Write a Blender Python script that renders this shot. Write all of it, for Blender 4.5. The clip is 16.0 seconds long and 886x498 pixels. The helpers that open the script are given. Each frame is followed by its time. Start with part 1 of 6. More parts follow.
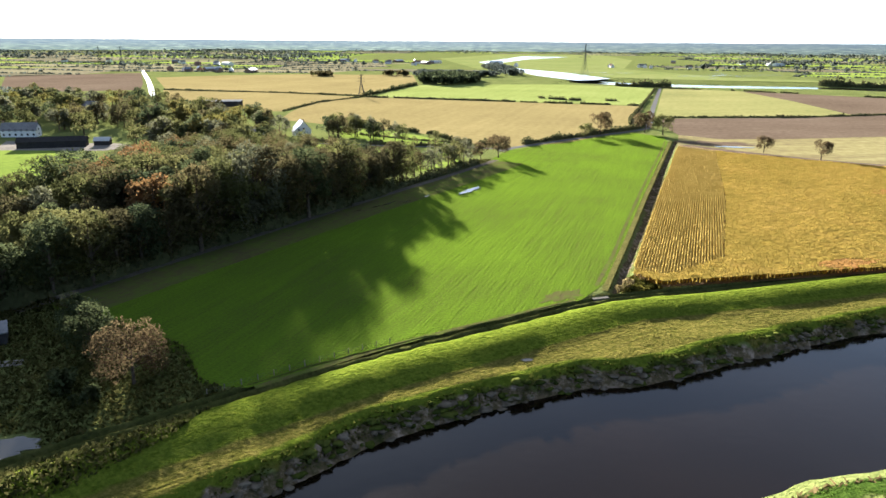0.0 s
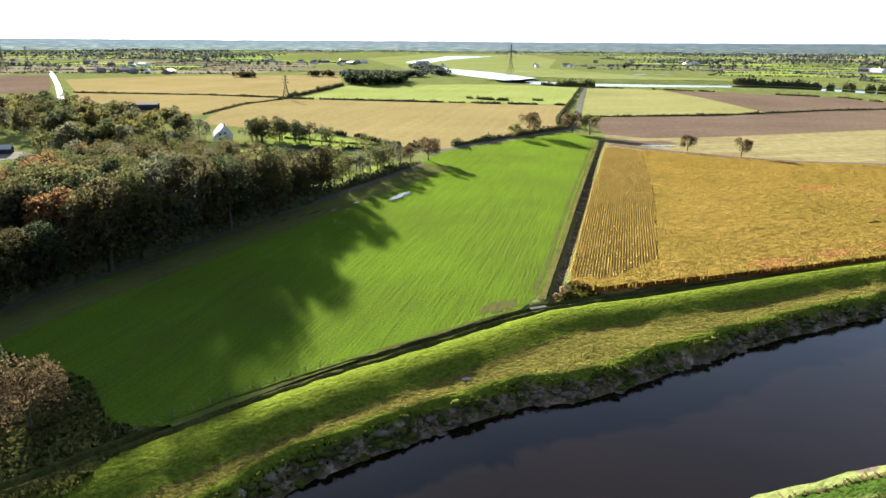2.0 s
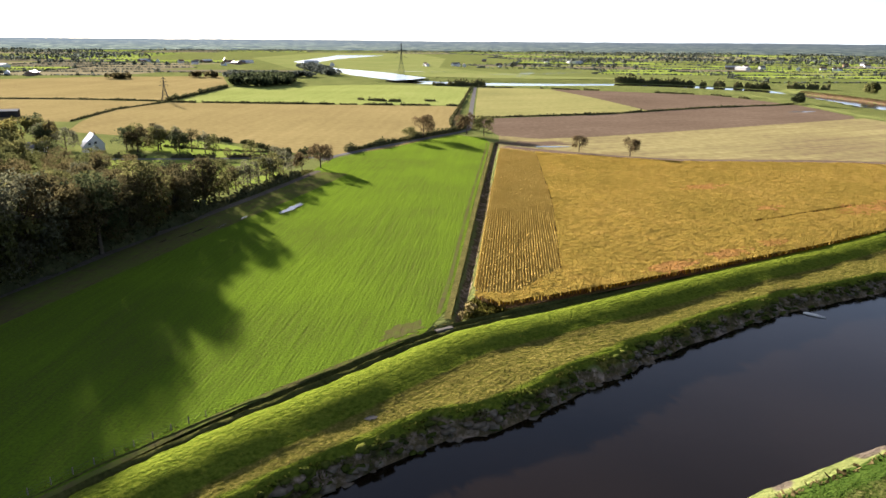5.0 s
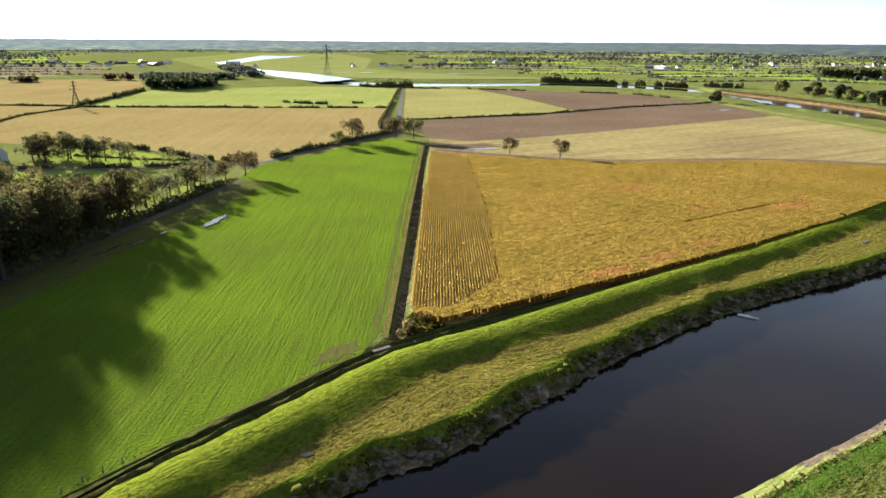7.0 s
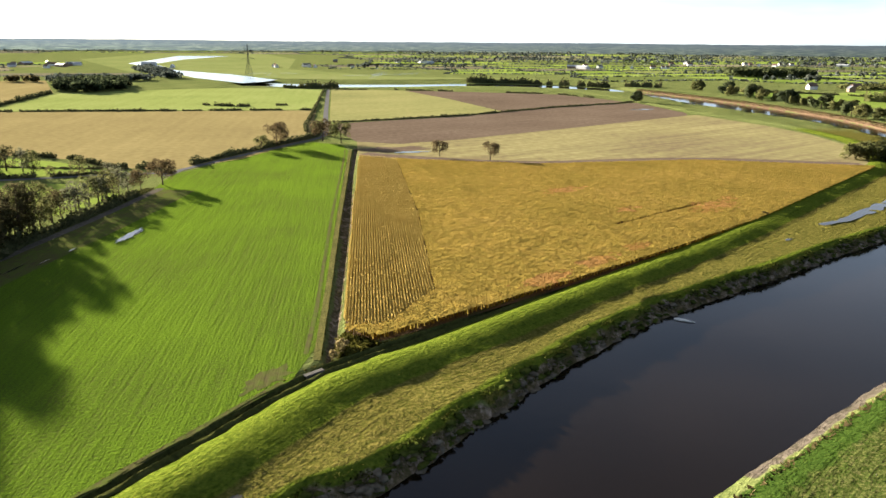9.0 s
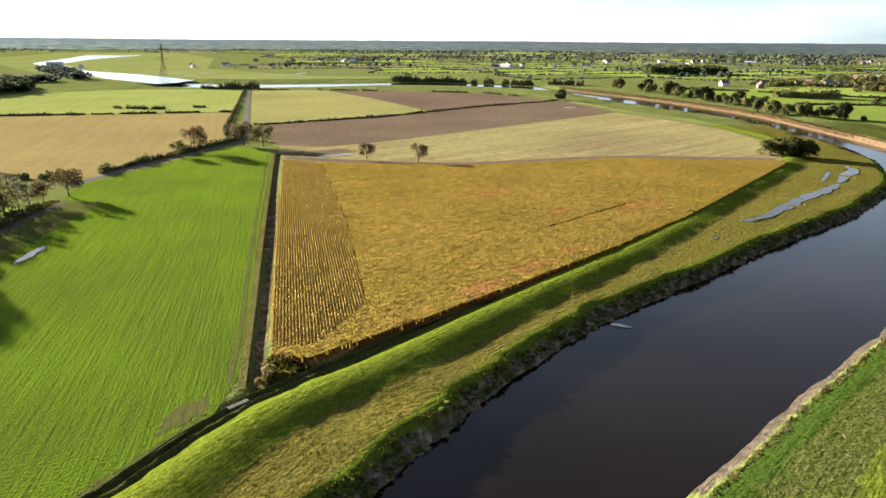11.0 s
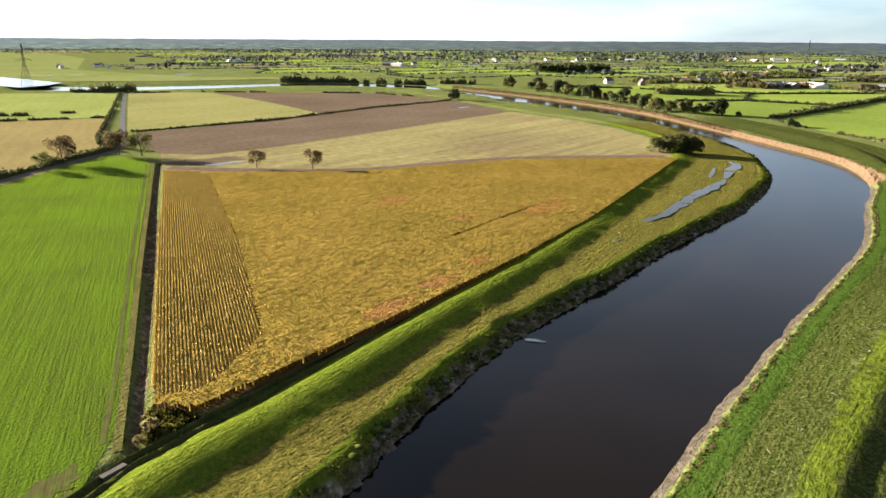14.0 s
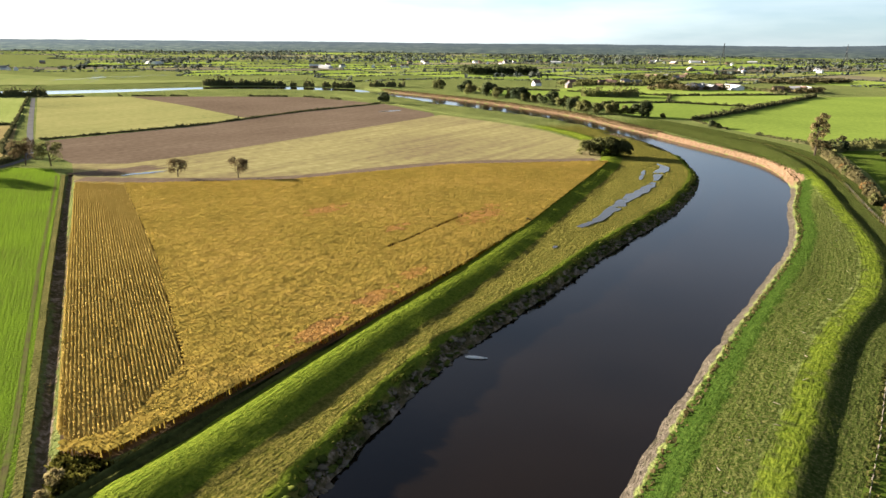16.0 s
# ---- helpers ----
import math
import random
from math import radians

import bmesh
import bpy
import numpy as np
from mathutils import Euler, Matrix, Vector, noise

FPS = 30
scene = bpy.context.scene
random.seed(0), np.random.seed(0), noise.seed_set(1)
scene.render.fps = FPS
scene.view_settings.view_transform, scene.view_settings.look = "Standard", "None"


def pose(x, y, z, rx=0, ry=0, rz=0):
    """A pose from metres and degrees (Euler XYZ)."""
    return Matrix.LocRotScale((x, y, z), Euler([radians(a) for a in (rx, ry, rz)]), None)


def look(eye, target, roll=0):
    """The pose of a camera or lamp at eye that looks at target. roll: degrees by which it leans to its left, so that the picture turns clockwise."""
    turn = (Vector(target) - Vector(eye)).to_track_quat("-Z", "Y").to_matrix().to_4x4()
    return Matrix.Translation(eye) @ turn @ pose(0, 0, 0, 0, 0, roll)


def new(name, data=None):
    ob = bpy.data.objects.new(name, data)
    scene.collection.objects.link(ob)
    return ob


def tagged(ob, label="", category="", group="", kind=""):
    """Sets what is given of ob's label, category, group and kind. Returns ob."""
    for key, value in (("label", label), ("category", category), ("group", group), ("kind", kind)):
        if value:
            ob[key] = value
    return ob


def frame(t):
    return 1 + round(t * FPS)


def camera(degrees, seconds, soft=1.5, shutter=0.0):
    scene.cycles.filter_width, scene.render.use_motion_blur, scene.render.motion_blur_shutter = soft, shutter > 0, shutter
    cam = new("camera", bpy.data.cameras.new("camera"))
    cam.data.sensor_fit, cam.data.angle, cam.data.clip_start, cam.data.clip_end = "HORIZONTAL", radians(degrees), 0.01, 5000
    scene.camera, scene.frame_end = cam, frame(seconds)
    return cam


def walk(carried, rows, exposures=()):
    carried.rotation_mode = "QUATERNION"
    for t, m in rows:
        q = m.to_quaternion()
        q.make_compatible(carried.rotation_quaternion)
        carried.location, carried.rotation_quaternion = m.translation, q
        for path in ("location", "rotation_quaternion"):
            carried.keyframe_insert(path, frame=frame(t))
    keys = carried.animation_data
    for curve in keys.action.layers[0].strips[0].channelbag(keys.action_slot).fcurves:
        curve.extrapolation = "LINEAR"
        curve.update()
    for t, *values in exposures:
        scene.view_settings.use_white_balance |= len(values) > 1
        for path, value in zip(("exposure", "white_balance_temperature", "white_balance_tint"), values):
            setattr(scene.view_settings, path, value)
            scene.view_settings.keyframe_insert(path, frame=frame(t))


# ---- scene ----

# ---------------------------------------------------------------- camera
cam = camera(65.2, 16.0, soft=1.5)
PATH = [
    (0, (19.044, -157.593, 56.895), (18.36, -155.804, 56.322), 0.4),
    (0.5, (18.368, -155.792, 56.98), (17.728, -153.986, 56.407), 0.4),
    (1, (17.708, -153.999, 57.103), (17.115, -152.177, 56.53), 0.3),
    (1.5, (17.099, -152.205, 57.28), (16.553, -150.368, 56.707), 0.3),
    (2, (16.522, -150.402, 57.512), (16.024, -148.552, 56.939), 0.4),
    (2.5, (16.009, -148.656, 57.739), (15.559, -146.794, 57.166), 0.3),
    (3, (15.533, -146.991, 57.966), (15.13, -145.118, 57.393), 0.3),
    (3.5, (15.095, -145.338, 58.205), (14.742, -143.455, 57.632), 0.3),
    (4, (14.744, -143.608, 58.462), (14.44, -141.716, 57.888), 0.4),
    (6.5, (13.077, -135.202, 60.307), (13.012, -133.288, 59.733), 0.4),
    (7, (12.776, -133.445, 60.499), (12.762, -131.529, 59.925), 0.4),
    (7.5, (12.593, -131.638, 60.686), (12.628, -129.722, 60.113), 0.4),
    (8, (12.415, -129.868, 60.883), (12.5, -127.954, 60.311), 0.5),
    (8.5, (12.246, -128.051, 61.074), (12.382, -126.14, 60.502), 0.5),
    (9, (12.214, -126.167, 61.253), (12.4, -124.259, 60.68), 0.5),
    (11.5, (12.973, -116.522, 62.417), (13.407, -114.657, 61.841), 0.4),
    (12, (13.239, -114.6, 62.523), (13.721, -112.746, 61.947), 0.4),
    (12.5, (13.506, -112.616, 62.685), (14.036, -110.776, 62.108), 0.5),
    (13, (13.78, -110.551, 62.908), (14.354, -108.724, 62.33), 0.4),
    (13.5, (14.162, -108.515, 63.145), (14.781, -106.703, 62.566), 0.4),
    (14, (14.645, -106.515, 63.381), (15.31, -104.72, 62.803), 0.4),
    (14.5, (15.12, -104.629, 63.613), (15.83, -102.85, 63.035), 0.5),
    (15, (15.637, -102.781, 63.866), (16.392, -101.021, 63.289), 0.5),
    (15.5, (16.305, -100.955, 64.076), (17.104, -99.213, 63.502), 0.5),
    (16, (17.01, -99.178, 64.203), (17.853, -97.456, 63.631), 0.6),
]
EXPOSURES = [(0.0, 3.42, 6050, 10), (2.6, 3.30, 6100, 12), (3.5, 3.45, 6000, 52), (4.2, 3.45, 6000, 56), (5.2, 3.0, 6500, 12),
             (6.3, 3.03, 6500, 10), (9.2, 3.0, 6600, 10), (11.3, 2.95, 6700, 10), (16.0, 2.95, 6700, 10)]
walk(cam, [(t, look(eye, target, roll)) for t, eye, target, roll in PATH], EXPOSURES)

# ---------------------------------------------------------------- light
SUN_EL = radians(12.6)
SUN_DIR = Vector((-0.60 * math.cos(SUN_EL), 0.80 * math.cos(SUN_EL), math.sin(SUN_EL)))
sun = new("sun", bpy.data.lights.new("sun", "SUN"))
sun.data.energy, sun.data.angle, sun.data.color = 3.6, radians(1.6), (1.0, 0.91, 0.79)
sun.matrix_world = look((-600, 800, 300), Vector((-600, 800, 300)) - SUN_DIR)

world = bpy.data.worlds.new("world")
scene.world = world
world.use_nodes = True
wn, wl = world.node_tree.nodes, world.node_tree.links
wn.clear()
w_out, w_bg = wn.new("ShaderNodeOutputWorld"), wn.new("ShaderNodeBackground")
w_sky = wn.new("ShaderNodeTexSky")
w_sky.sky_type, w_sky.sun_disc = "NISHITA", False
w_sky.sun_elevation, w_sky.sun_rotation = SUN_EL, math.atan2(-0.60, 0.80)
w_sky.air_density, w_sky.dust_density, w_sky.ozone_density = 0.8, 0.5, 2.0
w_tc, w_map = wn.new("ShaderNodeTexCoord"), wn.new("ShaderNodeMapping")
w_map.inputs["Scale"].default_value = (2.2, 2.2, 14.0)
w_noise = wn.new("ShaderNodeTexNoise")
w_noise.inputs["Scale"].default_value, w_noise.inputs["Detail"].default_value = 1.6, 6.0
w_ramp = wn.new("ShaderNodeValToRGB")
w_ramp.color_ramp.elements[0].position, w_ramp.color_ramp.elements[1].position = 0.35, 0.70
w_ramp.color_ramp.elements[0].color = (0.50, 0.60, 0.68, 1)
w_mix, w_mul = wn.new("ShaderNodeMix"), wn.new("ShaderNodeMix")
w_mix.data_type = w_mul.data_type = "RGBA"
w_mul.blend_type = "MULTIPLY"
w_mul.inputs[0].default_value = 1.0
w_mix.blend_type = "ADD"
w_mul.inputs[7].default_value = (0.022, 0.026, 0.031, 1)
wl.new(w_tc.outputs["Generated"], w_map.inputs[0])
wl.new(w_map.outputs[0], w_noise.inputs["Vector"])
wl.new(w_noise.outputs[0], w_ramp.inputs[0])
wl.new(w_sky.outputs[0], w_mul.inputs[6])
wl.new(w_mul.outputs[2], w_mix.inputs[6])
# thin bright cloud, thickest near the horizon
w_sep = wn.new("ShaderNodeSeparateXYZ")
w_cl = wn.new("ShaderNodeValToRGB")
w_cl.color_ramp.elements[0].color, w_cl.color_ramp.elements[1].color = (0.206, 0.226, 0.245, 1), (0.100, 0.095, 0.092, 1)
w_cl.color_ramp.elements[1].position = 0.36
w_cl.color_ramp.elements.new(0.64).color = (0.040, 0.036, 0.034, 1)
# overhead cloud, out of view, is brightness added as fill for shaded ground
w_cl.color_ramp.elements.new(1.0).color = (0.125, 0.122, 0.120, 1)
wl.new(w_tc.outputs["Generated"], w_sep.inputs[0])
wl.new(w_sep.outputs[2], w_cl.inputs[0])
# brighter towards the sun, dimmer away from it
w_dot, w_fw, w_fm = wn.new("ShaderNodeVectorMath"), wn.new("ShaderNodeMapRange"), wn.new("ShaderNodeVectorMath")
w_dot.operation, w_fm.operation = "DOT_PRODUCT", "SCALE"
w_dot.inputs[1].default_value = SUN_DIR
w_fw.inputs["From Min"].default_value, w_fw.inputs["From Max"].default_value = -1.0, 1.0
w_fw.inputs["To Min"].default_value, w_fw.inputs["To Max"].default_value = 0.35, 1.65
wl.new(w_tc.outputs["Generated"], w_dot.inputs[0])
wl.new(w_dot.outputs["Value"], w_fw.inputs[0])
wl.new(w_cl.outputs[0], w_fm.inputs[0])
wl.new(w_fw.outputs[0], w_fm.inputs["Scale"])
# the bright veil of thin cloud round the sun
w_pos, w_pow, w_aur = wn.new("ShaderNodeMath"), wn.new("ShaderNodeMath"), wn.new("ShaderNodeVectorMath")
w_pos.operation, w_pow.operation, w_aur.operation = "MAXIMUM", "POWER", "MULTIPLY_ADD"
w_pow.inputs[1].default_value = 30.0
w_aur.inputs[1].default_value = (0.80, 0.74, 0.66)
wl.new(w_dot.outputs["Value"], w_pos.inputs[0])
wl.new(w_pos.outputs[0], w_pow.inputs[0])
wl.new(w_pow.outputs[0], w_aur.inputs[0])
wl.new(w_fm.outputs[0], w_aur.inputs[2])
w_thin = wn.new("ShaderNodeMix")
w_thin.data_type, w_thin.blend_type = "RGBA", "MULTIPLY"
w_thin.inputs[0].default_value, w_mix.inputs[0].default_value = 1.0, 0.95
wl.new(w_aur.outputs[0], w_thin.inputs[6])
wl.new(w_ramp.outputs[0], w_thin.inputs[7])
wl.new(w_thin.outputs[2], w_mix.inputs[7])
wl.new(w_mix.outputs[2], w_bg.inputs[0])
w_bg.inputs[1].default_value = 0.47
wl.new(w_bg.outputs[0], w_out.inputs[0])


# ---------------------------------------------------------------- materials
def surface(name, stops, scale=1.0, rough=0.9, bump=0.0, coarse=0.06, vary=0.0, island=False, metallic=0.0,
            stripes=None, spec=0.0, transmit=0.0, sheen=None):
    """Procedural surface: fine and coarse noise pick a colour from stops; stripes: rows of (angle, spacing, strength), streaks that run along drilled or mown lines."""
    m = bpy.data.materials.new(name)
    m.use_nodes = True
    n, l = m.node_tree.nodes, m.node_tree.links
    b = n["Principled BSDF"]
    b.inputs["Roughness"].default_value, b.inputs["Metallic"].default_value = rough, metallic
    b.inputs["Specular IOR Level"].default_value = spec
    if sheen:
        b.inputs["Sheen Weight"].default_value, b.inputs["Sheen Roughness"].default_value = sheen[0], 0.5
        b.inputs["Sheen Tint"].default_value = (*sheen[1], 1)
    tc = n.new("ShaderNodeNewGeometry")
    fine, big = n.new("ShaderNodeTexNoise"), n.new("ShaderNodeTexNoise")
    fine.inputs["Scale"].default_value, fine.inputs["Detail"].default_value = scale, 5.0
    big.inputs["Scale"].default_value, big.inputs["Detail"].default_value = coarse, 4.0
    l.new(tc.outputs["Position"], fine.inputs["Vector"])
    l.new(tc.outputs["Position"], big.inputs["Vector"])
    mix = n.new("ShaderNodeMath")
    mix.operation = "MULTIPLY_ADD"
    mix.inputs[1].default_value = 0.55
    half = n.new("ShaderNodeMath")
    half.operation = "MULTIPLY"
    half.inputs[1].default_value = 0.45
    l.new(big.outputs[0], half.inputs[0])
    l.new(fine.outputs[0], mix.inputs[0])
    l.new(half.outputs[0], mix.inputs[2])
    value = mix.outputs[0]
    height = fine.outputs[0]

    def add(sock, k, base):
        a = n.new("ShaderNodeMath")
        a.operation = "MULTIPLY_ADD"
        a.inputs[1].default_value = k
        l.new(sock, a.inputs[0])
        l.new(base, a.inputs[2])
        s = n.new("ShaderNodeMath")
        s.operation = "SUBTRACT"
        s.inputs[1].default_value = 0.5 * k
        l.new(a.outputs[0], s.inputs[0])
        return s.outputs[0]

    if stripes:
        for angle, spacing, strength in stripes:
            mp, tn, wv = n.new("ShaderNodeMapping"), n.new("ShaderNodeMapping"), n.new("ShaderNodeTexNoise")
            tn.inputs["Rotation"].default_value = (0, 0, -angle)
            mp.inputs["Scale"].default_value = (1.0 / spacing, 0.045 / spacing, 0.0)
            wv.inputs["Scale"].default_value, wv.inputs["Detail"].default_value, wv.inputs["Roughness"].default_value = 1.0, 4.0, 0.55
            l.new(tc.outputs["Position"], tn.inputs[0])
            l.new(tn.outputs[0], mp.inputs[0])
            sk = n.new("ShaderNodeMapping")
            sk.inputs["Rotation"].default_value = (0.6, 0.5, 0.7)
            l.new(mp.outputs[0], sk.inputs[0])
            l.new(sk.outputs[0], wv.inputs["Vector"])
            value = add(wv.outputs[0], strength * 2.4, value)
            height = add(wv.outputs[0], 0.9, height)
    if vary:
        info = n.new("ShaderNodeObjectInfo")
        value = add(info.outputs["Random"], vary, value)
    if island:
        value = add(tc.outputs["Random Per Island"], island, value)
    ramp = n.new("ShaderNodeValToRGB")
    while len(ramp.color_ramp.elements) < len(stops):
        ramp.color_ramp.elements.new(0.5)
    for i, c in enumerate(stops):
        ramp.color_ramp.elements[i].position = 0.30 + 0.40 * i / max(1, len(stops) - 1)
        ramp.color_ramp.elements[i].color = (*c, 1)
    l.new(value, ramp.inputs[0])
    l.new(ramp.outputs[0], b.inputs["Base Color"])
    if bump:
        bp = n.new("ShaderNodeBump")
        bp.inputs["Strength"].default_value, bp.inputs["Distance"].default_value = 1.0, bump
        l.new(height, bp.inputs["Height"])
        l.new(bp.outputs[0], b.inputs["Normal"])
    if transmit:
        tr, ms = n.new("ShaderNodeBsdfTranslucent"), n.new("ShaderNodeMixShader")
        ms.inputs[0].default_value = transmit
        l.new(ramp.outputs[0], tr.inputs[0])
        l.new(b.outputs[0], ms.inputs[1])
        l.new(tr.outputs[0], ms.inputs[2])
        l.new(ms.outputs[0], n["Material Output"].inputs[0])
    return m


M = {}
M["green_crop"] = surface("green_crop", [(0.052, 0.056, 0.017), (0.054, 0.084, 0.011), (0.070, 0.118, 0.010), (0.090, 0.144, 0.013)],
                          1.8, 0.9, 0.22, 0.022, sheen=(0.075, (0.50, 0.72, 0.08)), stripes=[(0.02, 0.7, 0.13), (0.02, 3.4, 0.07)])
M["worn_crop"] = surface("worn_crop", [(0.072, 0.060, 0.032), (0.084, 0.080, 0.030), (0.082, 0.102, 0.024), (0.096, 0.130, 0.022)],
                         0.5, 0.9, 0.14, 0.08, stripes=[(0.02, 0.9, 0.16)])
M["crop_leaf"] = surface("crop_leaf", [(0.074, 0.122, 0.010), (0.098, 0.158, 0.013), (0.126, 0.184, 0.017)], 0.8, 0.8, 0, 0.03, island=0.06, transmit=0.4)
M["maize_leaf"] = surface("maize_leaf", [(0.345, 0.255, 0.054), (0.420, 0.305, 0.064), (0.485, 0.338, 0.076), (0.56, 0.380, 0.098)],
                          0.35, 0.7, 0, 0.030, island=0.08, transmit=0.5)
M["maize_strip"] = surface("maize_strip", [(0.45, 0.325, 0.084), (0.55, 0.395, 0.108), (0.63, 0.460, 0.140)],
                           0.25, 0.7, 0, 0.035, island=0.03, transmit=0.5)
M["maize_red"] = surface("maize_red", [(0.46, 0.28, 0.07), (0.56, 0.31, 0.095), (0.62, 0.335, 0.13)], 0.3, 0.7, 0, 0.05, island=0.15, transmit=0.5)
M["soil"] = surface("soil", [(0.045, 0.030, 0.018), (0.085, 0.058, 0.034), (0.11, 0.08, 0.05)], 1.5, 0.95, 0.08, 0.05)
M["ploughed"] = surface("ploughed", [(0.088, 0.064, 0.044), (0.128, 0.094, 0.066), (0.17, 0.13, 0.092)], 0.3, 0.95, 0.10, 0.012,
                        stripes=[(-0.98, 3.2, 0.14)])
M["stubble"] = surface("stubble", [(0.158, 0.126, 0.054), (0.206, 0.166, 0.070), (0.255, 0.208, 0.090)], 0.25, 0.9, 0.09, 0.012, sheen=(0.018, (0.80, 0.62, 0.30)),
                       stripes=[(0.06, 5.0, 0.09), (0.06, 14.0, 0.07)])
M["barley_straw"] = surface("barley_straw", [(0.138, 0.104, 0.060), (0.172, 0.144, 0.070), (0.215, 0.188, 0.082), (0.270, 0.238, 0.112)], 0.2, 0.9, 0.09, 0.012, sheen=(0.018, (0.80, 0.68, 0.36)),
                            stripes=[(-1.02, 13.0, 0.20), (-1.02, 3.6, 0.16)])
M["olive_grass"] = surface("olive_grass", [(0.145, 0.148, 0.056), (0.198, 0.192, 0.072), (0.250, 0.228, 0.094)], 0.2, 0.9, 0.09, 0.012, sheen=(0.018, (0.75, 0.72, 0.30)),
                           stripes=[(-0.98, 6.0, 0.12)])
M["light_grass"] = surface("light_grass", [(0.145, 0.175, 0.050), (0.195, 0.225, 0.066), (0.24, 0.26, 0.09)], 0.25, 0.9, 0.09, 0.012, sheen=(0.018, (0.60, 0.75, 0.20)),
                           stripes=[(0.05, 8.0, 0.14)])
M["pasture"] = surface("pasture", [(0.115, 0.158, 0.032), (0.165, 0.218, 0.042), (0.205, 0.252, 0.058)], 0.25, 0.9, 0.05, 0.01, vary=0.35, sheen=(0.015, (0.55, 0.75, 0.12)))
M["meadow"] = surface("meadow", [(0.042, 0.066, 0.010), (0.066, 0.098, 0.014), (0.10, 0.125, 0.024)], 0.6, 0.9, 0.08, 0.04, stripes=[(-0.98, 6.0, 0.12)])
M["dull_pasture"] = surface("dull_pasture", [(0.105, 0.128, 0.038), (0.155, 0.180, 0.052), (0.200, 0.215, 0.072)], 0.2, 0.9, 0.05, 0.01, vary=0.45)
M["far_arable"] = surface("far_arable", [(0.125, 0.115, 0.075), (0.175, 0.155, 0.095), (0.215, 0.195, 0.115)], 0.2, 0.9, 0.05, 0.01, vary=0.5)
M["saltmarsh"] = surface("saltmarsh", [(0.125, 0.15, 0.05), (0.175, 0.20, 0.065), (0.22, 0.225, 0.09)], 0.06, 0.9, 0.05, 0.006)
M["asphalt"] = surface("asphalt", [(0.10, 0.098, 0.094), (0.16, 0.155, 0.15)], 1.2, 0.75, 0.01, 0.1)
M["gravel"] = surface("gravel", [(0.13, 0.12, 0.10), (0.22, 0.20, 0.17), (0.29, 0.26, 0.22)], 1.5, 0.9, 0.03, 0.1)
M["track_earth"] = surface("track_earth", [(0.070, 0.060, 0.046), (0.105, 0.092, 0.072), (0.15, 0.135, 0.11)], 0.8, 0.9, 0.05, 0.06)
M["ditch_bank"] = surface("ditch_bank", [(0.026, 0.030, 0.010), (0.056, 0.062, 0.017), (0.098, 0.096, 0.030)], 1.4, 0.9, 0.20, 0.2)
M["dry_verge"] = surface("dry_verge", [(0.060, 0.062, 0.019), (0.112, 0.104, 0.034), (0.175, 0.150, 0.053)], 1.3, 0.9, 0.30, 0.10)
M["bark"] = surface("bark", [(0.045, 0.034, 0.024), (0.085, 0.065, 0.045), (0.12, 0.10, 0.075)], 3.0, 0.95, 0.03, 0.5)
LEAF = {"olive": [(0.112, 0.120, 0.044), (0.148, 0.150, 0.054), (0.175, 0.168, 0.064)],
        "brown": [(0.094, 0.086, 0.042), (0.124, 0.108, 0.050), (0.150, 0.124, 0.056)],
        "russet": [(0.185, 0.112, 0.050), (0.240, 0.140, 0.058), (0.285, 0.168, 0.066)],
        "yellow": [(0.150, 0.140, 0.042), (0.200, 0.180, 0.052), (0.245, 0.210, 0.066)],
        "dark": [(0.058, 0.074, 0.038), (0.084, 0.102, 0.046), (0.110, 0.128, 0.056)],
        "umber": [(0.088, 0.066, 0.036), (0.122, 0.090, 0.046), (0.160, 0.116, 0.056)],
        "willow": [(0.20, 0.160, 0.070), (0.28, 0.225, 0.10), (0.35, 0.285, 0.14)],
        "grey": [(0.130, 0.135, 0.080), (0.165, 0.165, 0.098), (0.192, 0.188, 0.112)]}
for key, stops in LEAF.items():
    M["leaf_" + key] = surface("leaf_" + key, stops, 0.4, 0.8, 0, 0.05, vary=0.35, island=0.10, transmit=0.45)
# distant foliage: aerial haze put into paler, bluer leaf colours
M["hazed_far_leaf"] = surface("hazed_far_leaf", [(0.072, 0.090, 0.078), (0.104, 0.124, 0.102), (0.140, 0.154, 0.120)], 0.02, 0.9, 0, 0.004, island=0.35, transmit=0.3)
M["hedge_leaf"] = surface("hedge_leaf", [(0.046, 0.050, 0.022), (0.082, 0.084, 0.036), (0.125, 0.115, 0.052)], 0.4, 0.8, 0, 0.03, island=0.3, transmit=0.25)
M["bank_leaf"] = surface("bank_leaf", [(0.10, 0.096, 0.022), (0.15, 0.136, 0.034), (0.21, 0.180, 0.055)], 0.4, 0.8, 0, 0.05, island=0.3, transmit=0.5)
M["tussock"] = surface("tussock", [(0.066, 0.072, 0.012), (0.105, 0.102, 0.019), (0.155, 0.138, 0.031), (0.22, 0.190, 0.055)], 0.12, 0.85, 0, 0.04, island=0.18, transmit=0.4)
M["straw_tuft"] = surface("straw_tuft", [(0.110, 0.125, 0.028), (0.175, 0.175, 0.050), (0.27, 0.245, 0.09)], 0.2, 0.85, 0, 0.05, island=0.25, transmit=0.5)
M["lush_tuft"] = surface("lush_tuft", [(0.034, 0.066, 0.009), (0.054, 0.096, 0.012), (0.084, 0.124, 0.019)], 0.3, 0.8, 0, 0.05, island=0.3, transmit=0.5)
M["scrub"] = surface("scrub", [(0.055, 0.062, 0.020), (0.095, 0.100, 0.030), (0.15, 0.140, 0.050)], 0.4, 0.85, 0, 0.06, island=0.3, transmit=0.5)
